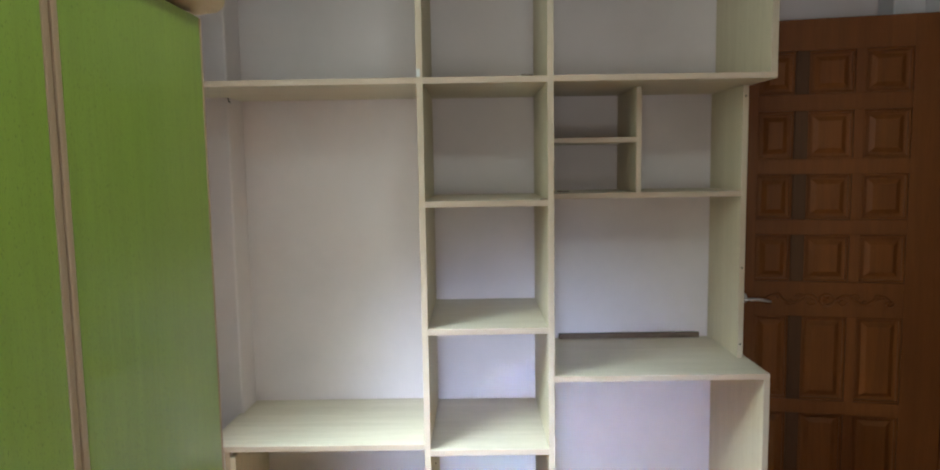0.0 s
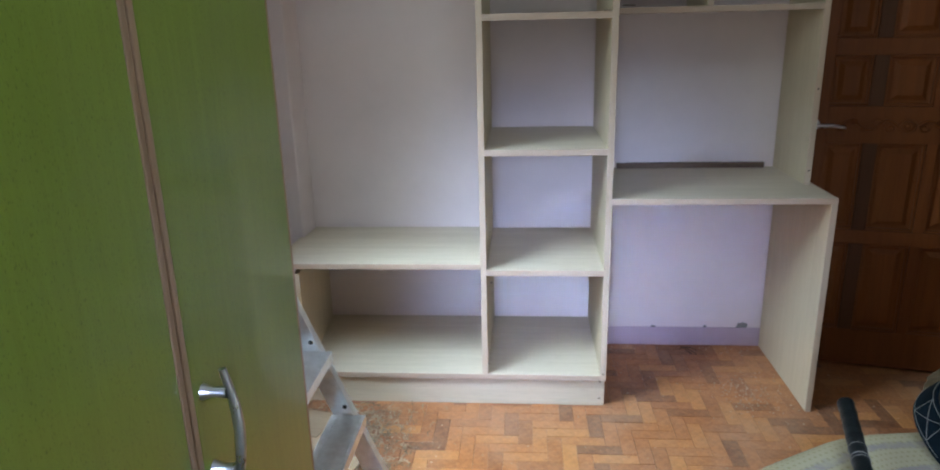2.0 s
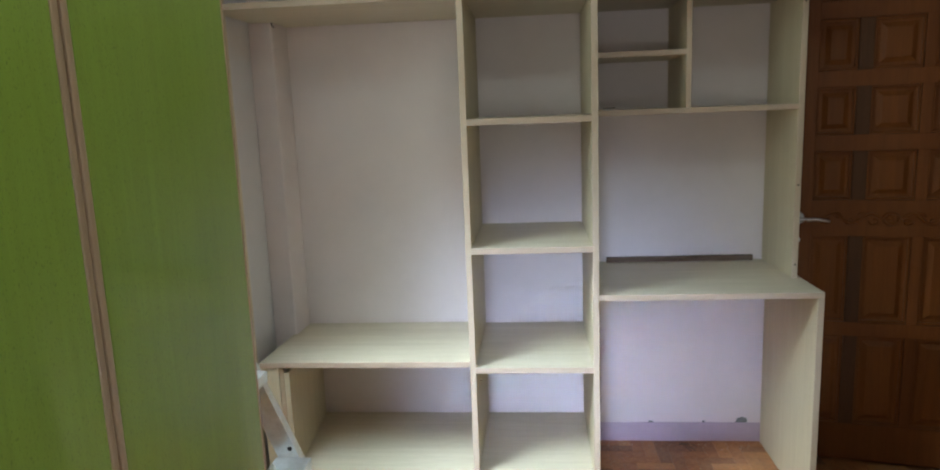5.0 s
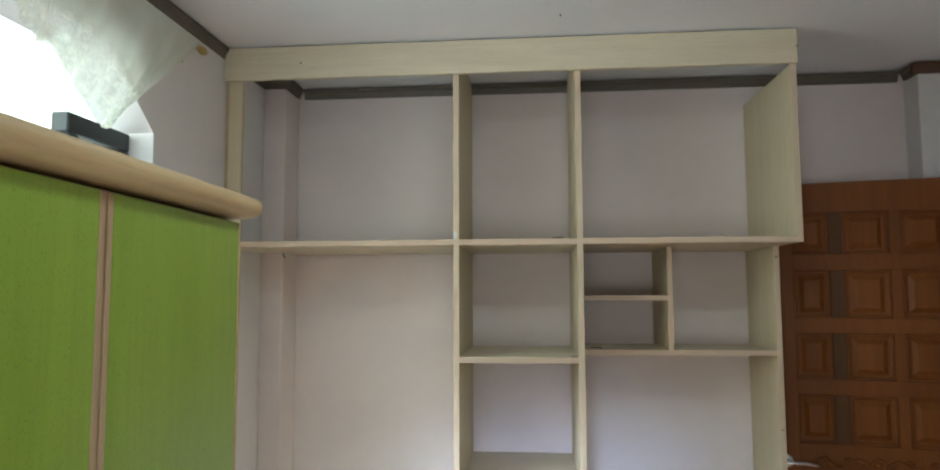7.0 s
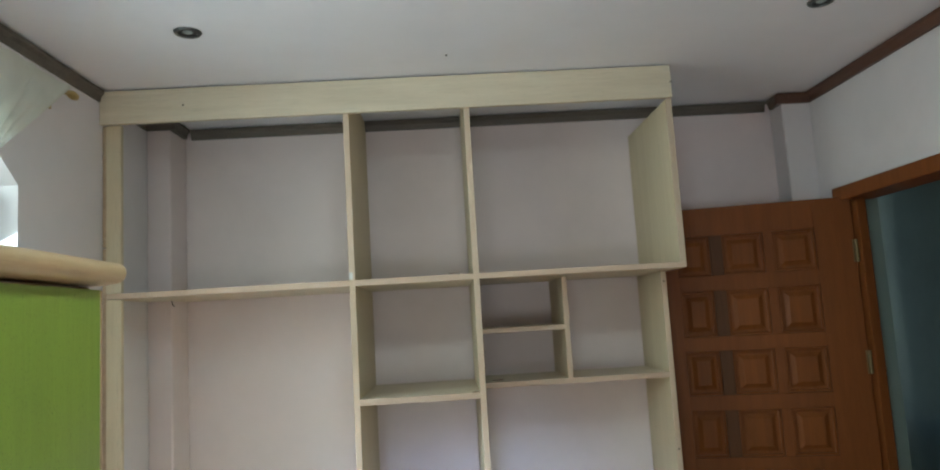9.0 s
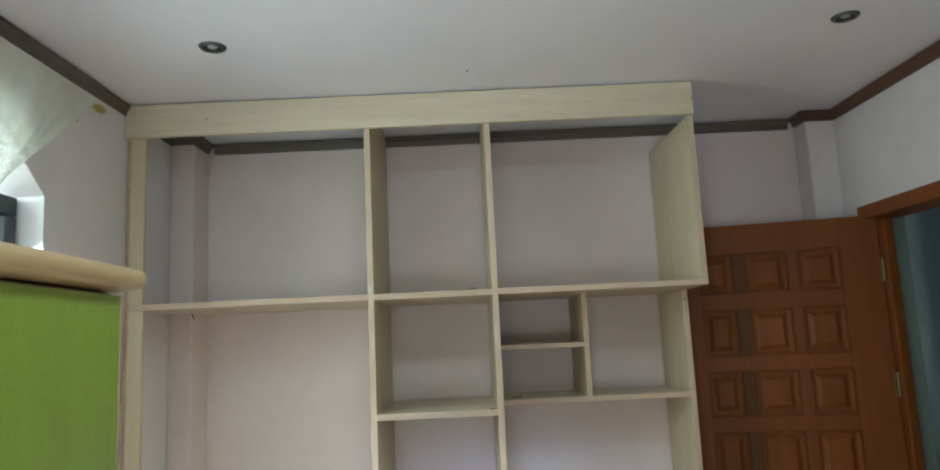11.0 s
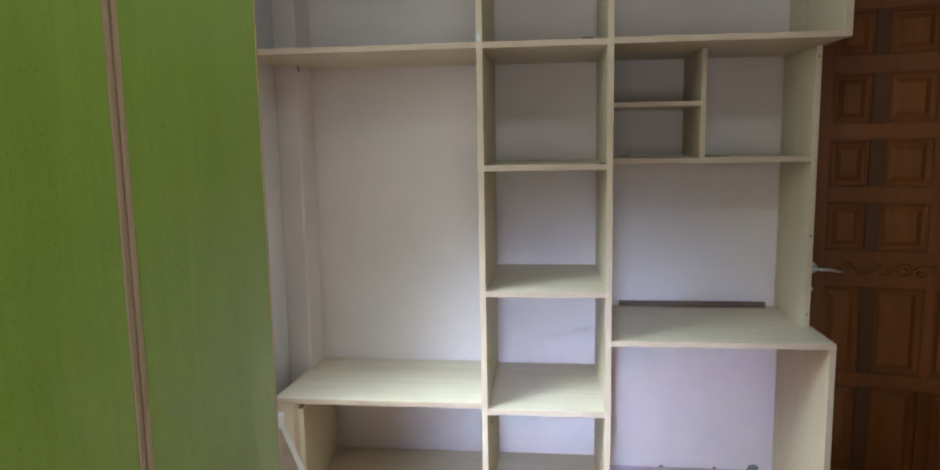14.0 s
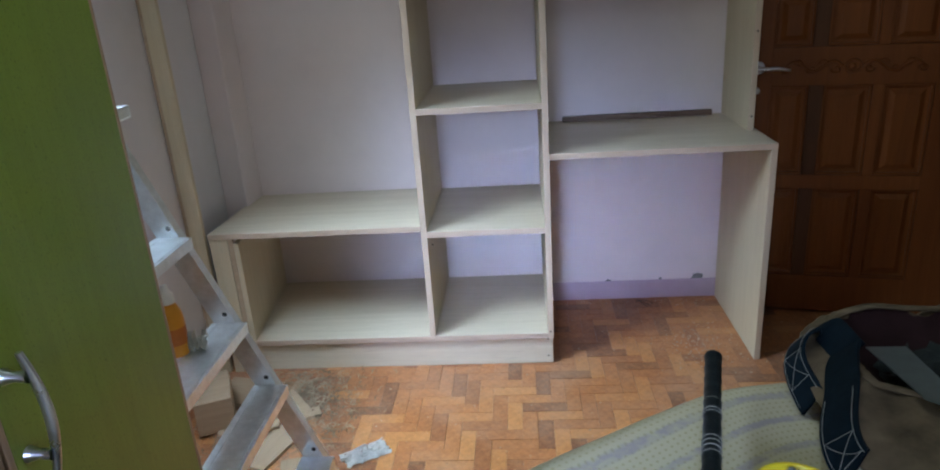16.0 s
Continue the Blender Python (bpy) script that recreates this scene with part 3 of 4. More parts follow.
def lace_material():
    m, nt, b = nodes_of("sheer_lace")
    v = coords(nt, (1, 1, 1))
    flowers = add(nt, "ShaderNodeTexVoronoi", Scale=20.0)
    flowers.distance = "EUCLIDEAN"
    nt.links.new(v, flowers.inputs["Vector"])
    swirl = noise_tex(nt, v, 38, 4, 0.7, 1.5)
    pattern = ramp(nt, flowers.outputs["Distance"], [(0.22, (1, 1, 1)), (0.34, (0.15, 0.15, 0.15)), (0.5, (0.0, 0.0, 0.0))])
    pattern = mix(nt, 0.45, pattern, ramp(nt, swirl, [(0.45, (0, 0, 0)), (0.58, (1, 1, 1))]))
    fac = nt.nodes.new("ShaderNodeMapRange")
    fac.inputs["To Min"].default_value, fac.inputs["To Max"].default_value = 0.55, 0.97
    hem = nt.nodes.new("ShaderNodeAttribute")
    hem.attribute_name = "hem"
    band = ramp(nt, hem.outputs["Fac"], [(0.55, (0, 0, 0)), (0.72, (1, 1, 1))])
    weave = ramp(nt, noise_tex(nt, v, 7, 3, 0.5), [(0.35, (0.62, 0.62, 0.62)), (0.65, (0.80, 0.80, 0.80))])
    nt.links.new(mix(nt, band, weave, pattern), fac.inputs["Value"])
    b.inputs["Base Color"].default_value = (0.74, 0.75, 0.68, 1)
    b.inputs["Roughness"].default_value = 0.8
    tr = nt.nodes.new("ShaderNodeBsdfTranslucent")
    tr.inputs[0].default_value = (0.72, 0.74, 0.67, 1)
    clear = nt.nodes.new("ShaderNodeBsdfTransparent")
    m1, m2 = nt.nodes.new("ShaderNodeMixShader"), nt.nodes.new("ShaderNodeMixShader")
    m1.inputs[0].default_value = 0.30
    nt.links.new(b.outputs[0], m1.inputs[1])
    nt.links.new(tr.outputs[0], m1.inputs[2])
    nt.links.new(fac.outputs[0], m2.inputs[0])
    nt.links.new(clear.outputs[0], m2.inputs[1])
    nt.links.new(m1.outputs[0], m2.inputs[2])
    nt.links.new(m2.outputs[0], nt.nodes["Material Output"].inputs[0])
    return m


def curtain():
    """Sheer drape hung from the rod, swept back and tucked in at the sash; folds gather towards the tuck."""
    c = thing("curtain", "cream sheer lace curtain swept aside on a brass rod", "curtain", at=(-0.84, -1.0, 2.1))
    tuck = Vector((-0.885, -0.757, 2.083))
    bm = bmesh.new()
    NU, NV = 120, 44
    hem = bm.verts.layers.float.new("hem")
    grid = []
    for i in range(NU + 1):
        u = i / NU
        top = Vector((-0.845, -0.335 - 1.56 * u, 2.470))
        low = tuck + Vector((0.0, -0.06 * u, 0.0)) if u < 0.12 else tuck + Vector((0.01, -0.0072 - 1.0 * ((u - 0.12) / 0.88), 0.49 * ((u - 0.12) / 0.88)))
        low.z += 0.008 * abs(math.sin(u * 60))
        col = []
        for j in range(NV + 1):
            v = j / NV
            p = top.lerp(low, v)
            sag = -math.sin(math.pi * v) * 0.018 * (1 - u)
            p.z -= sag
            fold = (0.006 * math.sin(u * 110 + 4 * v) + 0.006 * math.sin(u * 43 + 1.0)) * (0.5 + 0.9 * v)
            p.x += 0.016 + fold + 0.008 * math.sin(math.pi * v)
            p.y += 0.006 * math.sin(u * 53 + v * 5)
            col.append(bm.verts.new(p))
            col[-1][hem] = v
        grid.append(col)
    for i in range(NU):
        for j in range(NV):
            bm.faces.new((grid[i][j], grid[i + 1][j], grid[i + 1][j + 1], grid[i][j + 1]))
    smooth(part("sheer_drape", bm, lace_material(), c), 180)
    rod = thing("curtain_rod", "brass curtain rod with a small turned finial", "curtain rod", at=(-0.835, -1.0, 2.497))
    smooth(part("rod", tube([(-0.852, -0.33, 2.464), (-0.852, -2.1, 2.464)], 0.007, 12), BRASS, rod), 60)
    fin = lathe([(0, 0.052), (0.012, 0.046), (0.016, 0.034), (0.012, 0.022), (0.007, 0.016), (0.012, 0.010), (0.013, 0.0)], Matrix.Translation((-0.852, -0.332, 2.464)) @ Matrix.Rotation(radians(-90), 4, "X") @ Matrix.Diagonal((0.9, 0.9, 1.6, 1)), 16)
    smooth(part("finial", fin, BRASS, rod, "polished brass finial"), 50)
    smooth(part("bracket", merge(tube([(XL, -0.345, 2.425), (-0.87, -0.345, 2.43), (-0.855, -0.345, 2.455)], 0.006, 8), box(XL, XL + 0.006, -0.36, -0.33, 2.405, 2.455, 0.001)), BRASS, rod), 50)


curtain()

# ---- ceiling lights ----
LAMPGLASS = plain("dull_lamp_glass", (0.32, 0.38, 0.38), 0.15)


def downlight(x, y):
    e = thing("ceiling_downlight", "small round recessed ceiling light with a dark metal ring, switched off", "ceiling light", "recessed ceiling lights", (x, y, ZC))
    m = Matrix.Translation((x, y, ZC))
    smooth(part("ring", lathe([(0.026, -0.001), (0.028, -0.006), (0.036, -0.006), (0.040, -0.001), (0.040, 0.0)], m, 32), GUNMETAL, e), 40)
    smooth(part("reflector", lathe([(0.0275, -0.0035), (0.022, -0.0012), (0.012, -0.0005), (0, -0.0004)], m, 32), BLACK, e, "black inner reflector"), 40)
    smooth(part("bulb", lathe([(0, -0.006), (0.008, -0.005), (0.014, -0.002), (0.015, -0.001)], m, 20), LAMPGLASS, e, "dull glass bulb"), 40)
    return e


first = downlight(-0.415, -0.477)
copy_thing(first, Matrix.Translation((1.480, -0.500, ZC)))
tagged(smooth(part("ceiling_hook", lathe([(0, -0.006), (0.002, -0.005), (0.002, -0.002), (0.004, 0.0)], Matrix.Translation((0.347, -0.202, ZC)), 10), BLACK, None)), "tiny dark hook screwed into the ceiling", "hook")

# ---- wardrobe pull and lock ----
pull = bpy.data.objects["wardrobe_door"]
PY = -1.693
bow = [(GX + 0.026 + 0.008 * math.sin(math.pi * t / 14), PY + 0.006 * math.sin(math.pi * t / 14), 0.884 + 0.158 * t / 14) for t in range(15)]
smooth(part("handle", merge(tube(bow, [0.0045 + 0.0022 * math.sin(math.pi * t / 14) for t in range(15)], 10, 0.8),
                            lathe([(0.010, 0), (0.006, 0.012), (0.0075, 0.029)], Matrix.Translation((GX, PY, 1.013)) @ Matrix.Rotation(radians(90), 4, "Y"), 14),
                            lathe([(0.010, 0), (0.006, 0.012), (0.0075, 0.029)], Matrix.Translation((GX, PY, 0.913)) @ Matrix.Rotation(radians(90), 4, "Y"), 14)), CHROME, pull, "brushed metal bow handle"), 50)
smooth(part("door_lock", merge(lathe([(0.010, -0.002), (0.010, 0.003), (0.007, 0.005), (0.0, 0.005)], Matrix.Translation((GX, PY + 0.016, 0.828)) @ Matrix.Rotation(radians(90), 4, "Y"), 18),
                               box(GX + 0.0045, GX + 0.0062, PY + 0.0135, PY + 0.0185, 0.8275, 0.8285, 0)), CHROME, pull, "small round metal lock"), 50)

# ---- hall beyond the doorway ----
arch = [(0.35, 0.0), (1.05, 0.0)] + [(0.70 + 0.35 * math.cos(math.pi * k / 14), 1.35 + 0.28 * math.sin(math.pi * k / 14)) for k in range(15)]
hd = thing("hall_door", "dark brown arched wooden door in the hall", "door", at=(2.97, 0.7, 0))
part("door_leaf", prism(arch, 2.955, 2.998, "X"), DOORWOOD, hd)
rim = [(0.70 + 0.37 * math.cos(math.pi * k / 20), 1.35 + 0.30 * math.sin(math.pi * k / 20)) for k in range(21)]
part("arch_moulding", tube([(2.96, 1.07, 0.0)] + [(2.96, a, z) for a, z in rim] + [(2.96, 0.33, 0.0)], 0.022, 8), CROWN, hd)

# ---- chipped plaster, screws ----
CHIP = plain("bare_grey_plaster", (0.20, 0.20, 0.19), 0.9, 0.3, 120, 0.6)
random.seed(5)


def chip(x, z, r, name, label):
    bm = bmesh.new()
    ring = [bm.verts.new((x + r * (0.65 + 0.5 * random.random()) * math.cos(a), YB - 0.0015, z + r * 0.8 * (0.65 + 0.5 * random.random()) * math.sin(a))) for a in [k * math.pi / 9 for k in range(18)]]
    mid = bm.verts.new((x, YB - 0.0005, z))
    for k in range(18):
        bm.faces.new((ring[(k + 1) % 18], ring[k], mid))
    base = [bm.verts.new((v.co.x, YB, v.co.z)) for v in ring]
    for k in range(18):
        bm.faces.new((ring[k], ring[(k + 1) % 18], base[(k + 1) % 18], base[k]))
    return structure(name, bm, CHIP, label, "plaster damage")


chip(1.072, 0.092, 0.026, "wall_chip_1", "grey patch of chipped plaster above the skirting")
chip(0.690, 0.085, 0.012, "wall_chip_2", "small grey chip in the plaster above the skirting")
chip(0.915, 0.088, 0.008, "wall_chip_3", "tiny grey chip in the plaster above the skirting")
for (x, y, z), parent in (((0.408, -0.0015, 1.405), unit), ((0.002, -0.0015, 0.50), unit), ((0.412, -0.0035, 0.14), unit), ((1.166, -0.0215, 2.50), unit), ((-0.60, -0.0215, 2.50), unit), ((1.143, YN - 0.0037, 1.78), hutch), ((1.143, YN - 0.0037, 1.15), hutch), ((1.143, YN - 0.0037, 0.86), hutch), ((0.402, 0.0138, 0.03), unit), ((0.402, 0.0138, 0.10), unit)):
    part("screw", lathe([(0, 0.0015), (0.003, 0.001), (0.0036, 0.0)], Matrix.Translation((x, y + 0.0015, z)) @ Matrix.Rotation(radians(90), 4, "X"), 8), BLACK, parent, "dark countersunk screw")
for k, (x, y, z, a, w) in enumerate(((0.335, 0.012, 1.842, 10, 0.04), (0.005, -0.004, 1.86, 85, 0.03), (0.48, 0.21, 1.442, 5, 0.045))):
    bm = box(-w / 2, w / 2, -0.003, 0.003, 0, 0.004, 0.0008)
    bm.transform(Matrix.Translation((x, y, z)) @ (Matrix.Rotation(radians(a), 4, "Z") if k != 1 else Matrix.Rotation(radians(85), 4, "Y")))
    if k != 1:
        tagged(part("wood_splinter", bm, BATTEN, None), "thin dark splinter of wood lying on a shelf", "splinter", "splinters on the shelves")
    else:
        bm.free()

part("metal_plate", box(-0.0355, -0.0225, -0.0045, -0.0024, 1.842, 1.868, 0.0005), metal("zinc_plate", (0.7, 0.7, 0.68), 0.35), unit, "small bright metal plate")
part("nail", tube([(-0.7965, 0.368, 1.8195), (-0.790, 0.362, 1.803), (-0.784, 0.360, 1.799)], 0.0024, 6), BLACK, unit, "bent dark nail under the shelf")
part("knot", lathe([(0, 0.004), (0.006, 0.0035), (0.011, 0.0)], Matrix.Translation((0.388, 0.012, 1.4252)) @ Matrix.Diagonal((1.5, 0.7, 1, 1)), 10), BATTEN, unit, "dark knot in the board")

# ---- step ladder ----
ladder = thing("step_ladder", "scuffed aluminium step ladder standing before the shelves", "ladder", at=(-0.3, -1.0, 0))


def far_at(z):
    return Vector((-0.128 - 0.372 * z, -0.785 - 0.06 * z, z))


def near_at(z):
    return Vector((-0.128 - 0.372 * z, -1.245 + 0.06 * z, z))


def beam(a, b, width, depth, side):
    """A channel-shaped bar from a to b: width across the slope, depth along y."""
    d = (b - a).normalized()
    n = d.cross(Vector((0, 1, 0))).normalized()
    s = Vector((0, 1, 0)) * side
    prof = [(-width / 2, 0), (width / 2, 0), (width / 2, depth), (width / 2 - 0.003, depth), (width / 2 - 0.003, 0.003), (-width / 2 + 0.003, 0.003), (-width / 2 + 0.003, depth), (-width / 2, depth)]
    bm = bmesh.new()
    r = [[bm.verts.new(p + n * u + s * v) for u, v in prof] for p in (a, b)]
    k = len(prof)
    for i in range(k):
        bm.faces.new((r[0][i], r[0][(i + 1) % k], r[1][(i + 1) % k], r[1][i]))
    bm.faces.new(r[0][::-1])
    bm.faces.new(r[1])
    bmesh.ops.recalc_face_normals(bm, faces=bm.faces[:])
    return bm


TOPZ = 1.14
off = Vector((-0.046, 0, 0))
part("rail", beam(far_at(0.02) + off, far_at(TOPZ) + off, 0.050, 0.026, 1), ALU, ladder)
part("rail", beam(near_at(0.02) + off, near_at(TOPZ) + off, 0.050, 0.026, -1), ALU, ladder)
rear = [Vector((-0.58, 0, TOPZ)), Vector((-0.68, 0, 0.02))]
for y0, y1, s in ((-1.0, -0.84, 1), (-0.99, -1.15, -1)):
    part("rear_leg", beam(rear[0] + Vector((0, y0, 0)), rear[1] + Vector((0, y1, 0)), 0.035, 0.02, s), ALU, ladder)
for z in (0.216, 0.447, 0.632, 0.862):
    f, n = far_at(z), near_at(z)
    y0, y1 = n.y + 0.003, f.y - 0.003
    x1 = f.x + 0.012
    prof = [(x1, z), (x1 - 0.088, z), (x1 - 0.088, z - 0.022), (x1 - 0.085, z - 0.022), (x1 - 0.085, z - 0.003), (x1 - 0.003, z - 0.003), (x1 - 0.003, z - 0.026), (x1, z - 0.026)]
    tread = part("tread", prism(prof, y0, y1, "Y"), ALU, ladder, "ribbed aluminium tread")
    ribs = merge(*[box(x1 - 0.012 - 0.016 * k, x1 - 0.007 - 0.016 * k, y0 + 0.002, y1 - 0.002, z - 0.0002, z + 0.0014, 0) for k in (0, 4)])
    part("grip_rib", ribs, ALU, tread)
    part("rivet", lathe([(0, 0.003), (0.005, 0.002), (0.007, 0.0)], Matrix.Translation((f.x - 0.041, f.y - 0.0004, z + 0.022)) @ Matrix.Rotation(radians(90), 4, "X"), 10), BLACK, ladder)
    for yy, s in ((y1 + 0.032, 1), (y0 - 0.032, -1)):
        part("rivet", lathe([(0, 0.003), (0.005, 0.002), (0.007, 0.0)], Matrix.Translation((x1 - 0.045, yy - 0.001 * s, z - 0.012)) @ Matrix.Rotation(radians(-90 * s), 4, "X"), 10), BLACK, ladder)
part("top_cap", box(-0.62, -0.52, near_at(TOPZ).y - 0.03, far_at(TOPZ).y + 0.03, TOPZ, TOPZ + 0.03, 0.006, 2), ALU, ladder)
for p in (far_at(0.0), near_at(0.0)):
    part("foot", box(p.x - 0.062, p.x + 0.006, p.y - 0.030, p.y + 0.030, 0.0, 0.034, 0.004), BLACK, ladder, "black plastic foot")
for y1, s in ((-0.84, 1), (-1.15, -1)):
    part("foot", box(-0.70, -0.66, y1 - 0.014, y1 + 0.014, 0.0, 0.03, 0.004), BLACK, ladder, "black plastic foot")

# bottle and cloth on a tread
YELLOW = plain("orange_yellow_plastic", (0.72, 0.30, 0.012), 0.35, 0.1)
WHITEP = plain("white_plastic", (0.78, 0.76, 0.70), 0.4, 0.06)
bx, by, bz = -0.452, -0.975, 0.634
bottle = thing("glue_bottle", "orange-yellow plastic glue bottle with a pale cap on the ladder tread", "bottle", at=(bx, by, bz))
mb = Matrix.Translation((bx, by, bz))
smooth(part("body", lathe([(0, 0), (0.023, 0.001), (0.026, 0.006), (0.026, 0.085), (0.024, 0.100), (0.018, 0.118), (0.013, 0.124), (0.013, 0.132)], mb, 24), YELLOW, bottle), 50)
smooth(part("cap", lathe([(0.0155, 0.126), (0.0155, 0.146), (0.010, 0.152), (0.006, 0.168), (0, 0.169)], mb, 20), WHITEP, bottle, "pale cap"), 50)
smooth(part("label_band", lathe([(0.0264, 0.030), (0.0264, 0.070)], mb, 24), plain("red_label", (0.55, 0.16, 0.02), 0.5), bottle, "faded orange label"), 50)


def crumple(cx, cy, cz, w, d, h, seed, n=16):
    """A crushed sheet with thickness."""
    bm = bmesh.new()
    rows = []
    for i in range(n + 1):
        row = []
        for j in range(n + 1):
            u, v = i / n - 0.5, j / n - 0.5
            q = noise.noise(Vector((u * 5 + seed, v * 5, seed * 0.7)))
            q2 = noise.noise(Vector((u * 11, v * 11 + seed, 3.1)))
            edge = 1 - 0.18 * abs(noise.noise(Vector((u * 3, v * 3, seed + 9))))
            row.append(bm.verts.new((cx + u * w * edge + 0.01 * q2, cy + v * d * edge + 0.01 * q, cz + h * (0.35 + 0.5 * abs(q) + 0.35 * abs(q2)) )))
        rows.append(row)
    for i in range(n):
        for j in range(n):
            bm.faces.new((rows[i][j], rows[i + 1][j], rows[i + 1][j + 1], rows[i][j + 1]))
    bmesh.ops.solidify(bm, geom=bm.faces[:], thickness=0.0012)
    low = min(v.co.z for v in bm.verts)
    for v in bm.verts:
        v.co.z += cz - low
    return bm


RAG = plain("off_white_paper", (0.66, 0.64, 0.60), 0.8, 0.12, 50)
tagged(part("crumpled_paper", crumple(0, 0, 0, 0.15, 0.085, 0.035, 2.0), RAG, None), "crumpled off-white paper on the parquet", "paper").matrix_world = pose(-0.195, -0.515, 0.001, 0, 0, 33)
tagged(part("plastic_scrap", crumple(0, 0, 0, 0.045, 0.05, 0.11, 5.0, 10), WHITEP, None), "crushed pale plastic scrap beside the bottle on the tread", "scrap").matrix_world = pose(-0.418, -0.955, 0.634, 0, 0, 10)

# ---- offcuts and sweepings under the ladder ----
OFFCUT = wood("plywood_offcut", (0.46, 0.34, 0.22), (0.33, 0.23, 0.14), "X", 0.6)
random.seed(11)
for x, y, z, w, d, h, rx, ry, rz in ((-0.58, -0.30, 0.001, 0.26, 0.17, 0.012, 0, 0, 38), (-0.50, -0.47, 0.001, 0.24, 0.10, 0.012, 0, 0, 70), (-0.62, -0.36, 0.0145, 0.20, 0.12, 0.010, 0, 0, 15),
                                       (-0.70, -0.16, 0.001, 0.22, 0.16, 0.015, 0, 0, -12), (-0.40, -0.62, 0.001, 0.16, 0.07, 0.010, 0, 0, 105), (-0.44, -0.30, 0.001, 0.09, 0.05, 0.010, 0, 0, 25)):
    ob = part("wood_offcut", box(-w / 2, w / 2, -d / 2, d / 2, 0, h, 0.001), OFFCUT, None)
    ob.matrix_world = pose(x, y, z, rx, ry, rz)
    tagged(ob, "pale plywood offcut lying in sweepings on the floor", "offcut", "offcuts under the ladder")
blockb = tagged(part("wood_block", box(-0.06, 0.06, -0.10, 0.10, 0, 0.12, 0.002), OFFCUT, None), "pale wooden block standing on the floor under the ladder", "wood block")
blockb.matrix_world = pose(-0.75, -0.32, 0.016, 0, 0, 24)


def shavings():
    bm = bmesh.new()
    for k in range(1700):
        cx, cy = random.gauss(-0.52, 0.12), random.gauss(-0.26, 0.15)
        if cx < -0.84 or cx > 0.1 or cy > -0.005:
            continue
        a, r, n = random.uniform(0, 6.28), random.uniform(0.006, 0.022), 5
        h, w = random.uniform(0.001, 0.012), random.uniform(0.0012, 0.005)
        prev = None
        for i in range(n):
            t = a + i * random.uniform(0.15, 0.5)
            p = Vector((cx + r * math.cos(t) * (1 + i * 0.3), cy + r * math.sin(t) * (1 + i * 0.3), 0.002 + h * abs(math.sin(i * 1.3 + a))))
            q = p + Vector((w * math.cos(t), w * math.sin(t), 0.001))
            cur = (bm.verts.new(p), bm.verts.new(q))
            if prev:
                bm.faces.new((prev[0], cur[0], cur[1], prev[1]))
            prev = cur
    return bm


SHAV = plain("wood_shavings", (0.33, 0.24, 0.155), 0.85, 0.6, 18)
tagged(part("wood_shavings", shavings(), SHAV, None), "loose curled wood shavings and sweepings on the floor", "shavings", kind="stuff")


def crumbs():
    bm = bmesh.new()
    for k in range(620):
        x, y = random.uniform(-0.5, 1.5), random.uniform(-1.2, 0.5)
        if random.random() < 0.35:
            x, y = random.gauss(0.98, 0.07), random.gauss(0.12, 0.09)
        elif random.random() < 0.3:
            x, y = random.uniform(-0.3, 1.15), 0.53 - abs(random.gauss(0, 0.05))
        if y > 0.545 or (x < 0.43 and y > -0.005):
            continue
        s = random.uniform(0.0012, 0.0045)
        v = [bm.verts.new((x + s * random.uniform(0.4, 1.3) * math.cos(a), y + s * random.uniform(0.4, 1.3) * math.sin(a), 0.0005)) for a in (0.3, 1.9, 3.4, 5.0)]
        top = bm.verts.new((x, y, 0.0015 + s * 0.6))
        for i in range(4):
            bm.faces.new((v[i], v[(i + 1) % 4], top))
    return bm


tagged(part("plaster_crumbs", crumbs(), plain("plaster_dust", (0.52, 0.42, 0.32), 0.9, 0.5, 15), None), "scattered plaster crumbs and dust on the parquet", "crumbs", kind="stuff")
for a in range(3):
    tw = [(0.80 + 0.012 * i + 0.004 * a, 0.50 - 0.006 * i * (a + 0.5), 0.004 + 0.012 * math.sin(i * 0.5 + a)) for i in range(7)]
    tagged(part("twig", tube(tw, 0.0016, 5), BATTEN, None), "thin dry twig lying by the skirting", "twig", "twigs by the skirting")

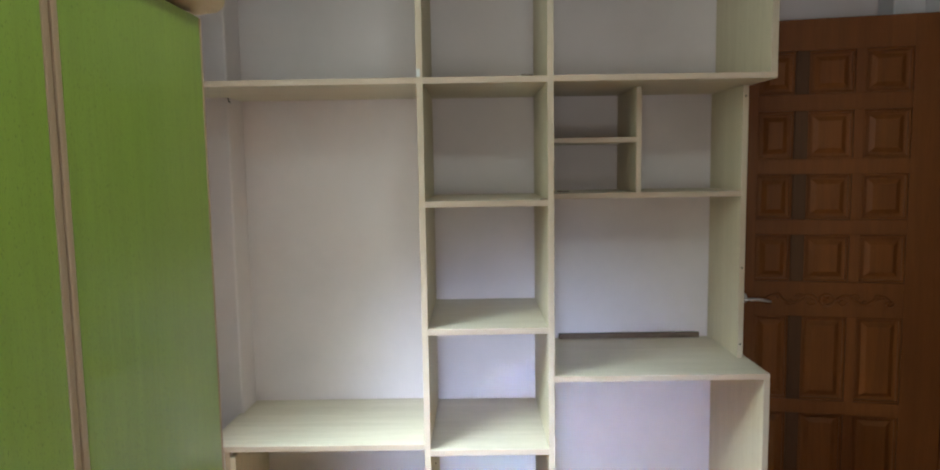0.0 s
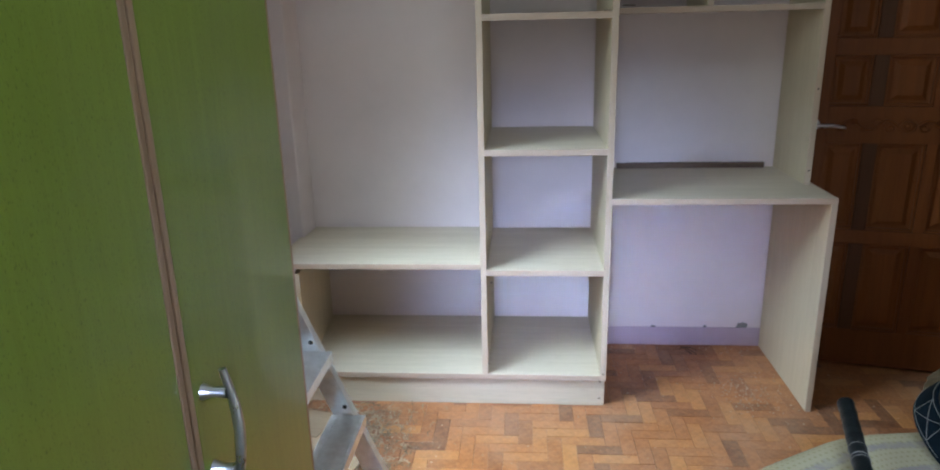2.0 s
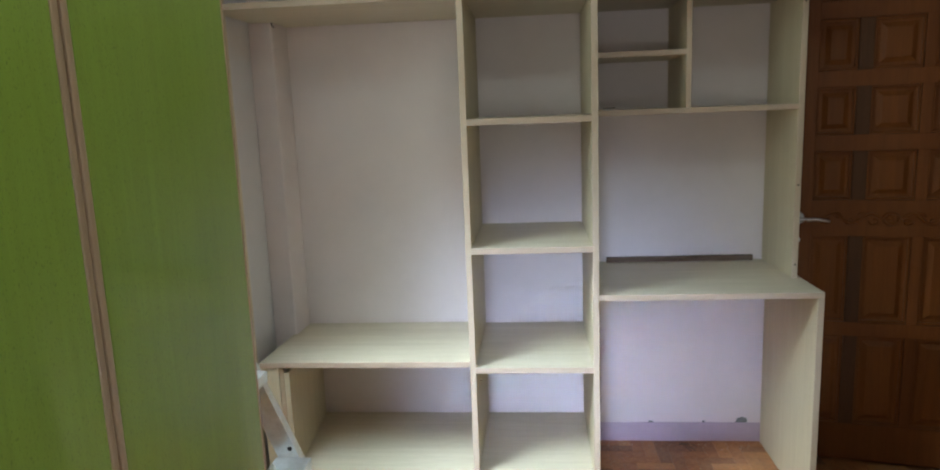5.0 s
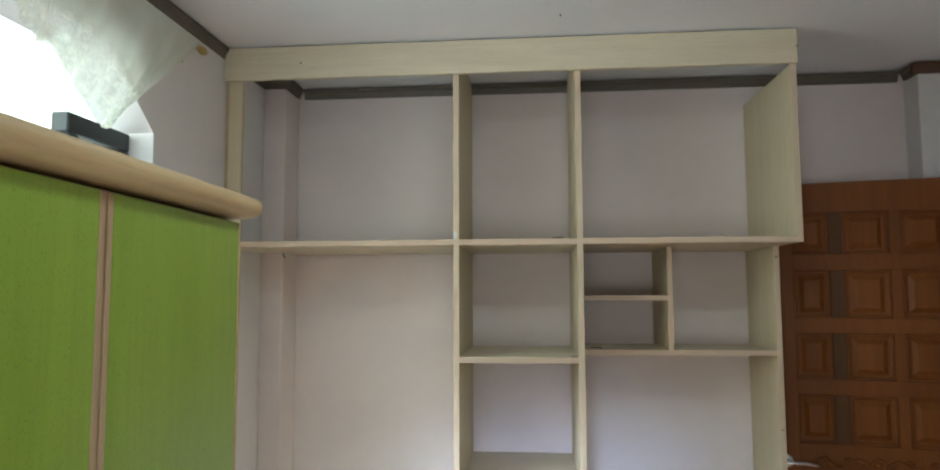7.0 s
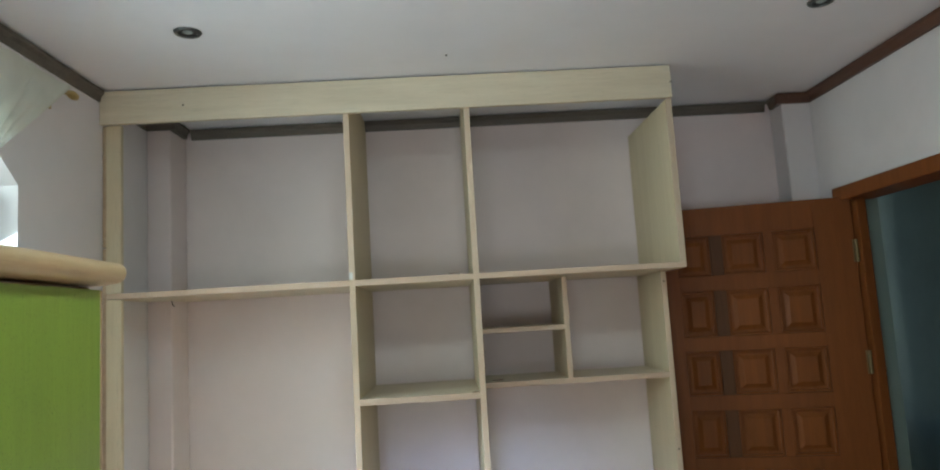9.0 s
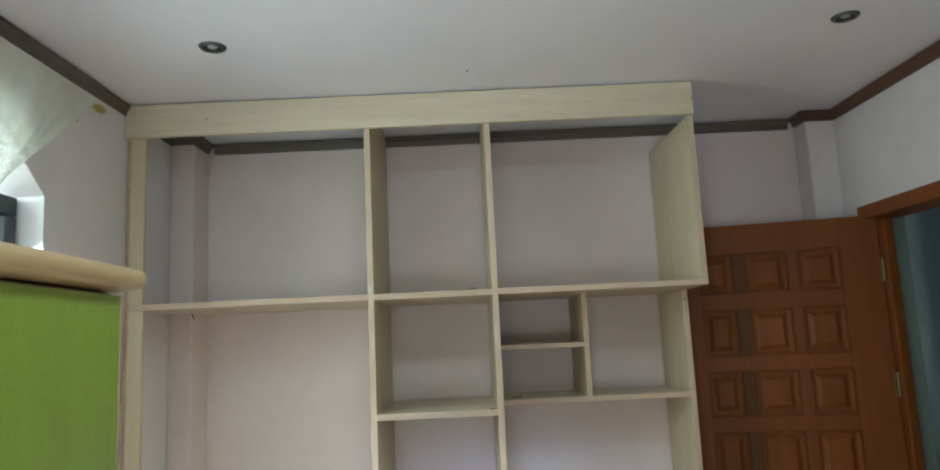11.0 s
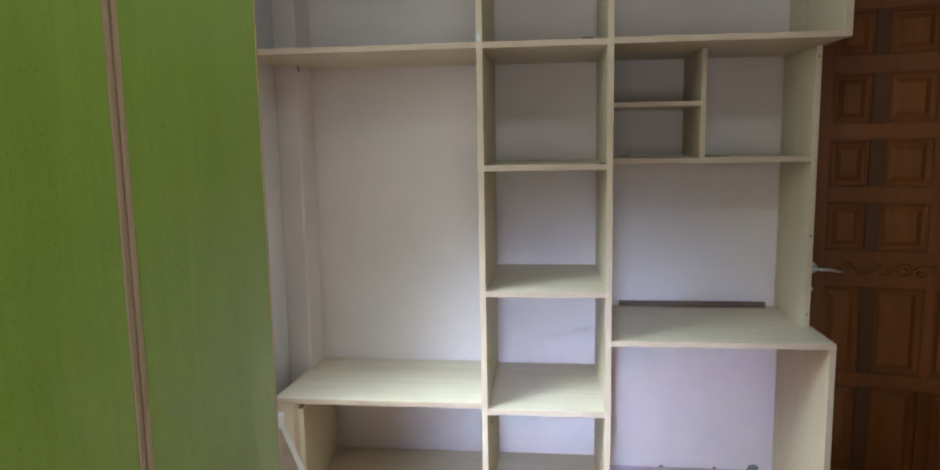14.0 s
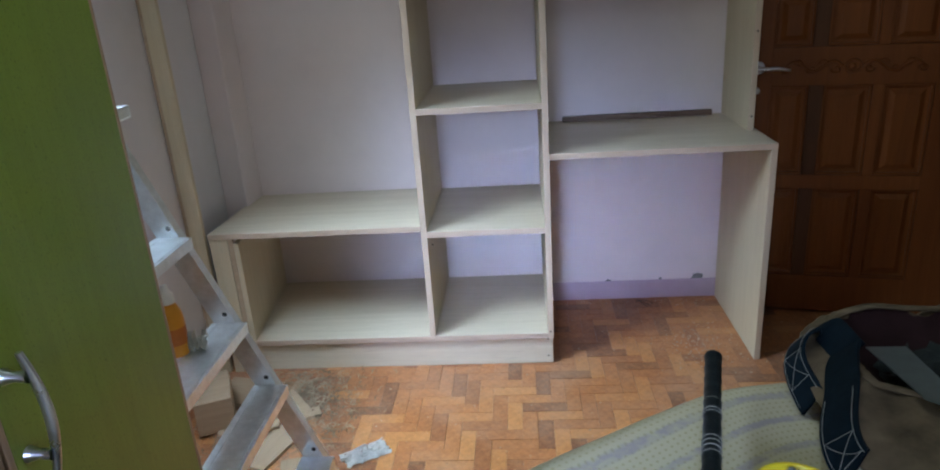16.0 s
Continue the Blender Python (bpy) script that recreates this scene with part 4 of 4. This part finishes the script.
# ---- mattress ----
def ticking():
    """Cream ticking: lilac-grey bands with a ragged edge, rows of small olive dots between."""
    m, nt, b = nodes_of("striped_ticking")
    tc = nt.nodes.new("ShaderNodeTexCoord")
    uv = nt.nodes.new("ShaderNodeUVMap")
    sep = nt.nodes.new("ShaderNodeSeparateXYZ")
    nt.links.new(uv.outputs[0], sep.inputs[0])
    wob = noise_tex(nt, tc.outputs["Object"], 70, 3, 0.7)
    band = nt.nodes.new("ShaderNodeMath")
    band.operation = "MULTIPLY_ADD"
    nt.links.new(wob, band.inputs[0])
    band.inputs[1].default_value = 0.22
    sc = nt.nodes.new("ShaderNodeMath")
    sc.operation = "MULTIPLY"
    sc.inputs[1].default_value = 1 / 0.056
    nt.links.new(sep.outputs[1], sc.inputs[0])
    nt.links.new(sc.outputs[0], band.inputs[2])
    fr = nt.nodes.new("ShaderNodeMath")
    fr.operation = "FRACT"
    nt.links.new(band.outputs[0], fr.inputs[0])
    stripe = ramp(nt, fr.outputs[0], [(0.0, (1, 1, 1)), (0.14, (1, 1, 1)), (0.24, (0, 0, 0)), (0.94, (0, 0, 0)), (1.0, (1, 1, 1))])
    soft = noise_tex(nt, tc.outputs["Object"], 34, 4, 0.7, 0.6)
    stripe = mix(nt, 1.0, stripe, ramp(nt, soft, [(0.36, (0.15, 0.15, 0.15)), (0.6, (0.85, 0.85, 0.85))]), "MULTIPLY")
    dots = nt.nodes.new("ShaderNodeVectorMath")
    dots.operation = "SCALE"
    dots.inputs["Scale"].default_value = 1 / 0.011
    nt.links.new(uv.outputs[0], dots.inputs[0])
    frv = nt.nodes.new("ShaderNodeVectorMath")
    frv.operation = "FRACTION"
    nt.links.new(dots.outputs[0], frv.inputs[0])
    dist = nt.nodes.new("ShaderNodeVectorMath")
    dist.operation = "DISTANCE"
    dist.inputs[1].default_value = (0.5, 0.5, 0)
    nt.links.new(frv.outputs[0], dist.inputs[0])
    spot = ramp(nt, dist.outputs["Value"], [(0.14, (0.6, 0.6, 0.6)), (0.24, (0, 0, 0))])
    col = mix(nt, spot, (0.47, 0.42, 0.26), (0.29, 0.25, 0.095))
    col = mix(nt, stripe, col, (0.30, 0.265, 0.265))
    stain = noise_tex(nt, tc.outputs["Object"], 4, 5, 0.6)
    col = mix(nt, ramp(nt, stain, [(0.45, (0, 0, 0)), (0.75, (0.35, 0.35, 0.35))]), col, (0.42, 0.36, 0.24))
    nt.links.new(col, b.inputs["Base Color"])
    b.inputs["Roughness"].default_value = 0.9
    weave = noise_tex(nt, tc.outputs["Object"], 420, 2, 0.5)
    bump(nt, b, weave, 0.3, 0.0008)
    return m


MZ = 0.80
edge_pts = [(-0.12, -2.10), (-0.05, -1.91), (0.07, -1.745), (0.205, -1.635), (0.330, -1.547), (0.425, -1.486), (0.520, -1.428), (0.613, -1.382), (0.745, -1.362), (0.90, -1.340), (1.15, -1.31), (1.45, -1.32), (1.60, -1.38)]


def mattress():
    bed = thing("bed", "cream striped mattress on a low bed base, bare of sheets", "bed", at=(0.8, -2.0, 0))
    part("bed_base", box(0.15, 1.62, -2.95, -1.50, 0.0, 0.45, 0.01, 2), BATTEN, bed, "dark wooden bed base")
    pts = [Vector((x, y, 0)) for x, y in edge_pts]
    fine = []
    for i in range(len(pts) - 1):
        p0, p1, p2, p3 = pts[max(i - 1, 0)], pts[i], pts[i + 1], pts[min(i + 2, len(pts) - 1)]
        for k in range(10):
            t = k / 10
            fine.append(0.5 * ((2 * p1) + (p2 - p0) * t + (2 * p0 - 5 * p1 + 4 * p2 - p3) * t * t + (3 * p1 - p0 - 3 * p2 + p3) * t ** 3))
    fine.append(pts[-1])
    inner = Vector((0.85, -2.75, 0))
    R = 0.055
    bm = bmesh.new()
    layer = bm.loops.layers.uv.new("UVMap")
    rings, uvs = [], []
    run = [0.0]
    for a, b in zip(fine, fine[1:]):
        run.append(run[-1] + (b - a).length)
    steps = [(0.0, 0.46, -0.20)] + [(R * (1 - math.cos(a)), MZ - R + R * math.sin(a), None) for a in [k * math.pi / 12 for k in range(7)]]
    for q, p in enumerate(fine):
        d = (fine[min(q + 1, len(fine) - 1)] - fine[max(q - 1, 0)]).normalized()
        nrm = Vector((d.y, -d.x, 0))
        col, uvc = [], []
        arc = 0.0
        for inset, z, _ in steps:
            col.append(bm.verts.new((p.x + nrm.x * inset, p.y + nrm.y * inset, z)))
            uvc.append((run[q], -0.25 if z < 0.5 else arc))
            arc += 0.0144
        base = p + nrm * R
        for k in range(1, 41):
            f = (k / 40) ** 1.1
            s = base.lerp(inner, f * 0.98)
            z = MZ + 0.010 * math.sin(min(1, k / 14) * math.pi / 2) + 0.004 * math.sin(9 * s.x + 7 * s.y)
            col.append(bm.verts.new((s.x, s.y, z)))
            uvc.append((run[q], 0.09 + (s - base).length))
        rings.append(col)
        uvs.append(uvc)
    for i in range(len(rings) - 1):
        for j in range(len(rings[0]) - 1):
            f = bm.faces.new((rings[i][j], rings[i][j + 1], rings[i + 1][j + 1], rings[i + 1][j]))
            for lp, uvv in zip(f.loops, (uvs[i][j], uvs[i][j + 1], uvs[i + 1][j + 1], uvs[i + 1][j])):
                lp[layer].uv = uvv
    bmesh.ops.recalc_face_normals(bm, faces=bm.faces[:])
    smooth(part("mattress", bm, ticking(), bed, "cream mattress with lilac stripes and dots"), 60)


mattress()

# ---- tools on the mattress ----
THREAD = plain("pale_thread", (0.24, 0.235, 0.20), 0.9)
TAPE = plain("black_tape", (0.006, 0.010, 0.010), 0.38, 0.3, 140, 0.5)
TAPE.node_tree.nodes["Principled BSDF"].inputs["Specular IOR Level"].default_value = 0.3


def taped_handle():
    a, b = Vector((0.588, -1.433, 0.862)), Vector((0.490, -1.805, 0.836))
    t = thing("hammer", "hammer with a black taped handle lying on the mattress", "hammer", at=(0.55, -1.65, 0.83))
    d = (b - a)
    pts = [a + d * (k / 40) for k in range(41)]
    smooth(part("handle", tube(pts, [0.0112 + 0.0006 * math.sin(k * 2.4) + (0.0008 if k < 1 else 0) for k in range(41)], 14), TAPE, t, "black tape-wound handle"), 35)
    for k in (11.0, 13.1, 13.8, 18.6, 19.4, 20.3, 21.3):
        p, q = a + d * (k / 40), a + d * ((k + 0.10) / 40)
        smooth(part("wire_band", tube([p, q], 0.0120, 14), THREAD, t, "pale worn band"), 50)
    e = Vector((0.484, -1.827, 0.838))
    part("head", box(e.x - 0.055, e.x + 0.055, e.y - 0.02, e.y + 0.02, e.z - 0.022, e.z + 0.022, 0.006, 2), metal("dark_steel", (0.2, 0.2, 0.2), 0.4), t, "dark steel head")


taped_handle()
TUB = plain("yellow_plastic", (0.80, 0.62, 0.02), 0.35, 0.05)
STEEL = metal("bright_steel", (0.62, 0.63, 0.65), 0.28)


def tub(x, y, z, s=0.82):
    t = thing("plastic_tub", "yellow plastic tub full of screws on the mattress", "tub", at=(x, y, z))
    m = Matrix.Translation((x, y, z)) @ Matrix.Scale(s, 4)
    smooth(part("tub_wall", lathe([(0, 0.002), (0.045, 0.002), (0.052, 0.045), (0.054, 0.047), (0.058, 0.047), (0.059, 0.043), (0.056, 0.041), (0.048, 0.0), (0, 0.0)], m, 36), TUB, t), 40)
    random.seed(3)
    heap = []
    for k in range(46):
        a, r = random.uniform(0, 6.28), 0.030 * math.sqrt(random.random())
        big = k > 40
        mm = Matrix.Translation((x + r * math.cos(a), y + r * math.sin(a), z + 0.016 + 0.018 * random.random() + (0.012 if big else 0))) @ Euler((random.uniform(1.1, 2.0), random.uniform(-0.4, 0.4), random.uniform(0, 6.28))).to_matrix().to_4x4()
        s = 1.7 if big else 1.0
        sc = lathe([(0, 0.016 * s), (0.0034 * s, 0.016 * s), (0.0014 * s, 0.013 * s), (0.0013 * s, -0.010 * s), (0, -0.016 * s)], mm, 8)
        part("screw", sc, STEEL if big or k % 5 == 0 else BLACK, t)
    part("screw_bed", lathe([(0, 0.022), (0.046, 0.020), (0.047, 0.010), (0, 0.010)], m, 20), plain("mixed_small_nails", (0.07, 0.07, 0.065), 0.5, 0.7, 220, 0.8), t, "dark mix of small nails")


tub(0.616, -1.682, 0.803)

KHAKI = plain("khaki_canvas", (0.125, 0.092, 0.053), 0.9, 0.45, 16, 0.6)
NAVY = plain("navy_webbing", (0.004, 0.009, 0.013), 0.85, 0.25, 60, 0.5)
INSIDE = plain("dark_lining", (0.022, 0.010, 0.010), 0.9, 0.4, 12)


for cloth in (KHAKI, NAVY, INSIDE):
    cloth.node_tree.nodes["Principled BSDF"].inputs["Specular IOR Level"].default_value = 0.1

from mathutils.bvhtree import BVHTree


def tool_bag():
    bag = thing("tool_bag", "khaki canvas tool bag with navy webbing straps, gaping open", "bag", at=(0.985, -1.50, MZ))
    cx, cy = 0.996, -1.515
    ca, sa = math.cos(radians(-12)), math.sin(radians(-12))
    z0 = MZ + 0.012
    # height, half length, half depth, shift of the ring towards the wall
    keys = [(0.0, 0.21, 0.18, 0.0), (0.015, 0.272, 0.225, 0.0), (0.034, 0.290, 0.236, 0.004), (0.050, 0.278, 0.212, 0.022), (0.059, 0.255, 0.165, 0.050), (0.062, 0.238, 0.138, 0.075)]
    inner = [(0.061, 0.237, 0.137, 0.075), (0.042, 0.222, 0.125, 0.070), (0.025, 0.18, 0.09, 0.060), (0.018, 0.05, 0.03, 0.05), (0.018, 0.002, 0.002, 0.05)]
    def skin(levels, steps, folds, n=110):
        bm = bmesh.new()
        rows = []
        for a, b in zip(levels, levels[1:]):
            for k in range(steps if b is not levels[-1] else steps + 1):
                h, rx, ry, dy = [p + (q - p) * k / steps for p, q in zip(a, b)]
                row = []
                for i in range(n):
                    ang = 2 * math.pi * i / n
                    c, q = math.cos(ang), math.sin(ang)
                    sag = 0.08 * noise.noise(Vector((c * 1.7 + 4, q * 1.7, 2.0)))
                    crease = folds * min(1, rx / 0.1) * (0.55 - 2.2 * abs(noise.noise(Vector((c * 4.5 + 7, q * 4.5, h * 16)))) + 0.4 * noise.noise(Vector((c * 11, q * 11, h * 30))))
                    k2 = 1 + sag
                    u = (rx * k2 + crease) * math.copysign(abs(c) ** 0.66, c)
                    w = dy + (ry * k2 + crease) * math.copysign(abs(q) ** 0.66, q)
                    row.append(bm.verts.new((cx + u * ca - w * sa, cy + u * sa + w * ca, z0 + h + crease * 0.5 * min(1, h / 0.035))))
                rows.append(row)
        for a, b in zip(rows, rows[1:]):
            for k in range(n):
                bm.faces.new((a[k], a[(k + 1) % n], b[(k + 1) % n], b[k]))
        bmesh.ops.recalc_face_normals(bm, faces=bm.faces[:])
        return bm
    outer = skin(keys, 5, 0.011)
    hull = BVHTree.FromBMesh(outer)
    smooth(part("canvas_body", outer, KHAKI, bag), 70)
    smooth(part("dark_lining", skin(inner, 3, 0.010), INSIDE, bag, "dark maroon lining"), 70)
    # the bound hem round the mouth
    hem = []
    for i in range(73):
        ang = 2 * math.pi * i / 72
        c, q = math.cos(ang), math.sin(ang)
        u, w = 0.245 * math.copysign(abs(c) ** 0.66, c), 0.075 + 0.14 * math.copysign(abs(q) ** 0.66, q)
        at = hull.find_nearest(Vector((cx + u * ca - w * sa, cy + u * sa + w * ca, z0 + 0.1)))[0]
        hem.append(at + Vector((0, 0, 0.002)))
    smooth(part("bound_hem", tube(hem, 0.0065, 8, 0.6), KHAKI, bag, "folded canvas hem round the mouth"), 60)
    def strap(path, width, name="strap", stitched=True):
        pts = [Vector(p) for p in path]
        fine = []
        for i in range(len(pts) - 1):
            p0, p1, p2, p3 = pts[max(i - 1, 0)], pts[i], pts[i + 1], pts[min(i + 2, len(pts) - 1)]
            for k in range(8):
                t = k / 8
                fine.append(0.5 * ((2 * p1) + (p2 - p0) * t + (2 * p0 - 5 * p1 + 4 * p2 - p3) * t * t + (3 * p1 - p0 - 3 * p2 + p3) * t ** 3))
        fine.append(pts[-1])
        for i, p in enumerate(fine):
            touch = hull.find_nearest(p)[0]
            fine[i] = touch + (touch - Vector((cx, cy, MZ - 0.12))).normalized() * 0.020
        for _ in range(40):
            fine = [fine[0]] + [(a + b * 2 + c) / 4 for a, b, c in zip(fine, fine[1:], fine[2:])] + [fine[-1]]
        bm = bmesh.new()
        prev = None
        centre = Vector((cx, cy, MZ - 0.12))
        for i, p in enumerate(fine):
            d = (fine[min(i + 1, len(fine) - 1)] - fine[max(i - 1, 0)]).normalized()
            out = (p - centre).normalized()
            s = d.cross(out).normalized() * width / 2
            up = s.cross(d).normalized() * 0.002
            cur = [bm.verts.new(q) for q in (p - s - up, p + s - up, p + s + up, p - s + up)]
            if prev:
                for k in range(4):
                    bm.faces.new((prev[k], prev[(k + 1) % 4], cur[(k + 1) % 4], cur[k]))
            prev = cur
        bmesh.ops.recalc_face_normals(bm, faces=bm.faces[:])
        ob = smooth(part(name, bm, NAVY, bag, "navy webbing strap with pale stitching"), 40)
        if stitched:
            n = len(fine)
            for a, b, u, v in ((0.40, 0.95, -0.4, -0.4), (0.40, 0.95, 0.4, 0.4), (0.62, 0.80, -0.38, 0.38), (0.62, 0.80, 0.38, -0.38), (0.62, 0.621, -0.4, 0.4), (0.80, 0.801, -0.4, 0.4)):
                line = []
                for k in range(12):
                    f = (a + (b - a) * k / 11) * (n - 1)
                    i = min(int(f), n - 2)
                    p = fine[i].lerp(fine[i + 1], f - i)
                    d = (fine[i + 1] - fine[i]).normalized()
                    out = (p - centre).normalized()
                    s = d.cross(out).normalized()
                    line.append(p + s * width * (u + (v - u) * k / 11) + out * 0.0035)
                part("stitching", tube(line, 0.0004, 5), THREAD, ob, "pale stitch line")
        return ob
    z1 = z0 + 0.072
    strap([(0.805, -1.43, 0.87), (0.800, -1.39, 0.88), (0.780, -1.365, 0.88), (0.752, -1.37, 0.872), (0.732, -1.395, 0.86), (0.722, -1.425, 0.84), (0.722, -1.455, 0.815), (0.722, -1.475, 0.80)], 0.046)
    strap([(0.780, -1.430, 0.87), (0.760, -1.465, 0.88), (0.735, -1.520, 0.88), (0.695, -1.590, 0.878), (0.674, -1.640, 0.868), (0.664, -1.685, 0.845)], 0.052)
    # putty knife lying across the opening
    knife = thing("putty_knife", "broad steel putty knife with a yellow handle in the bag", "putty knife", at=(0.812, -1.485, z1))
    turn = Matrix.Translation((0.826, -1.492, z1 + 0.002)) @ Matrix.Rotation(radians(-92), 4, "Z") @ Matrix.Rotation(radians(-5), 4, "Y")
    blade = prism([(-0.085, -0.026), (-0.085, 0.026), (0.06, 0.020), (0.075, 0.008), (0.075, -0.008), (0.06, -0.020)], -0.0008, 0.0008, "Z")
    blade.transform(turn)
    part("blade", blade, metal("tarnished_steel", (0.34, 0.42, 0.40), 0.4), knife)
    hdl = box(0.076, 0.17, -0.013, 0.013, -0.008, 0.008, 0.005, 2)
    hdl.transform(turn)
    part("handle", hdl, TUB, knife, "bright yellow plastic handle")
    # a folded dark cloth inside
    cl = crumple(0, 0, 0, 0.20, 0.14, 0.05, 8.0, 14)
    ob = tagged(part("work_cloth", cl, plain("dark_green_cloth", (0.035, 0.045, 0.040), 0.9, 0.4, 20), None), "crumpled dark cloth stuffed in the bag", "cloth")
    ob.matrix_world = pose(0.864, -1.484, z0 + 0.020, 0, 0, 30)
    for ob in (bag, knife):
        ob.location += Vector((-0.014, -0.034, -0.003))


tool_bag()

# ---- herringbone parquet, pieces last ----
BW, BL, GAP = 0.05, 0.15, 0.0005


def block_mesh():
    bm = box(-BL / 2 + GAP, BL / 2 - GAP, -BW / 2 + GAP, BW / 2 - GAP, -0.006, 0.0, 0)
    edges = [e for e in bm.edges if all(v.co.z > -0.001 for v in e.verts)]
    bmesh.ops.bevel(bm, geom=edges, offset=0.0005, segments=1, affect="EDGES")
    me = bpy.data.meshes.new("parquet_block")
    bm.to_mesh(me)
    bm.free()
    me.materials.append(PARQUET)
    return me


BLOCK = block_mesh()
spots = []
for i in range(-110, 111):
    for j in range(-34, 35):
        # steps of lying and standing blocks
        lx, ly = i * BW + j * BL, -i * BW + j * BL
        spots.append((lx + BL / 2, ly + BW / 2, 0))
        spots.append((lx + BL - BW / 2, ly + BW + BL / 2, 90))
inside = []
seen_at = set()
for x, y, a in spots:
    key = (round(x, 3), round(y, 3))
    if key in seen_at or not (XL - 0.1 < x < XR + 0.5 and YF - 0.1 < y < YB + 0.1):
        continue
    seen_at.add(key)
    inside.append((x, y, a))
random.seed(21)
near, rest = [], []
for x, y, a in inside:
    (near if -0.34 < x < 1.16 and -0.86 < y < 0.53 else rest).append((x, y, a))
for x, y, a in near:
    ob = bpy.data.objects.new("parquet_block", BLOCK)
    scene.collection.objects.link(ob)
    ob.matrix_world = pose(x, y, random.uniform(-0.0006, 0.0004), random.uniform(-0.15, 0.15), random.uniform(-0.1, 0.1), a)
    ob.parent = floor
verts, faces = [], []
for x, y, a in rest:
    hx, hy = (BL / 2 - GAP, BW / 2 - GAP) if a == 0 else (BW / 2 - GAP, BL / 2 - GAP)
    z, n, c = random.uniform(-0.0006, 0.0004), len(verts), 0.0005
    verts += [(x - hx, y - hy, z - c), (x + hx, y - hy, z - c), (x + hx, y + hy, z - c), (x - hx, y + hy, z - c),
              (x - hx + c, y - hy + c, z), (x + hx - c, y - hy + c, z), (x + hx - c, y + hy - c, z), (x - hx + c, y + hy - c, z),
              (x - hx, y - hy, -0.006), (x + hx, y - hy, -0.006), (x + hx, y + hy, -0.006), (x - hx, y + hy, -0.006)]
    faces += [(n + 4, n + 5, n + 6, n + 7)]
    for k in range(4):
        q = (k + 1) % 4
        faces += [(n + k, n + q, n + 4 + q, n + 4 + k), (n + 8 + k, n + 8 + q, n + q, n + k)]
me = bpy.data.meshes.new("parquet_field")
me.from_pydata(verts, [], faces)
me.materials.append(PARQUET)
field = new("parquet_field", me)
field.parent = floor
field["kind"] = "stuff"
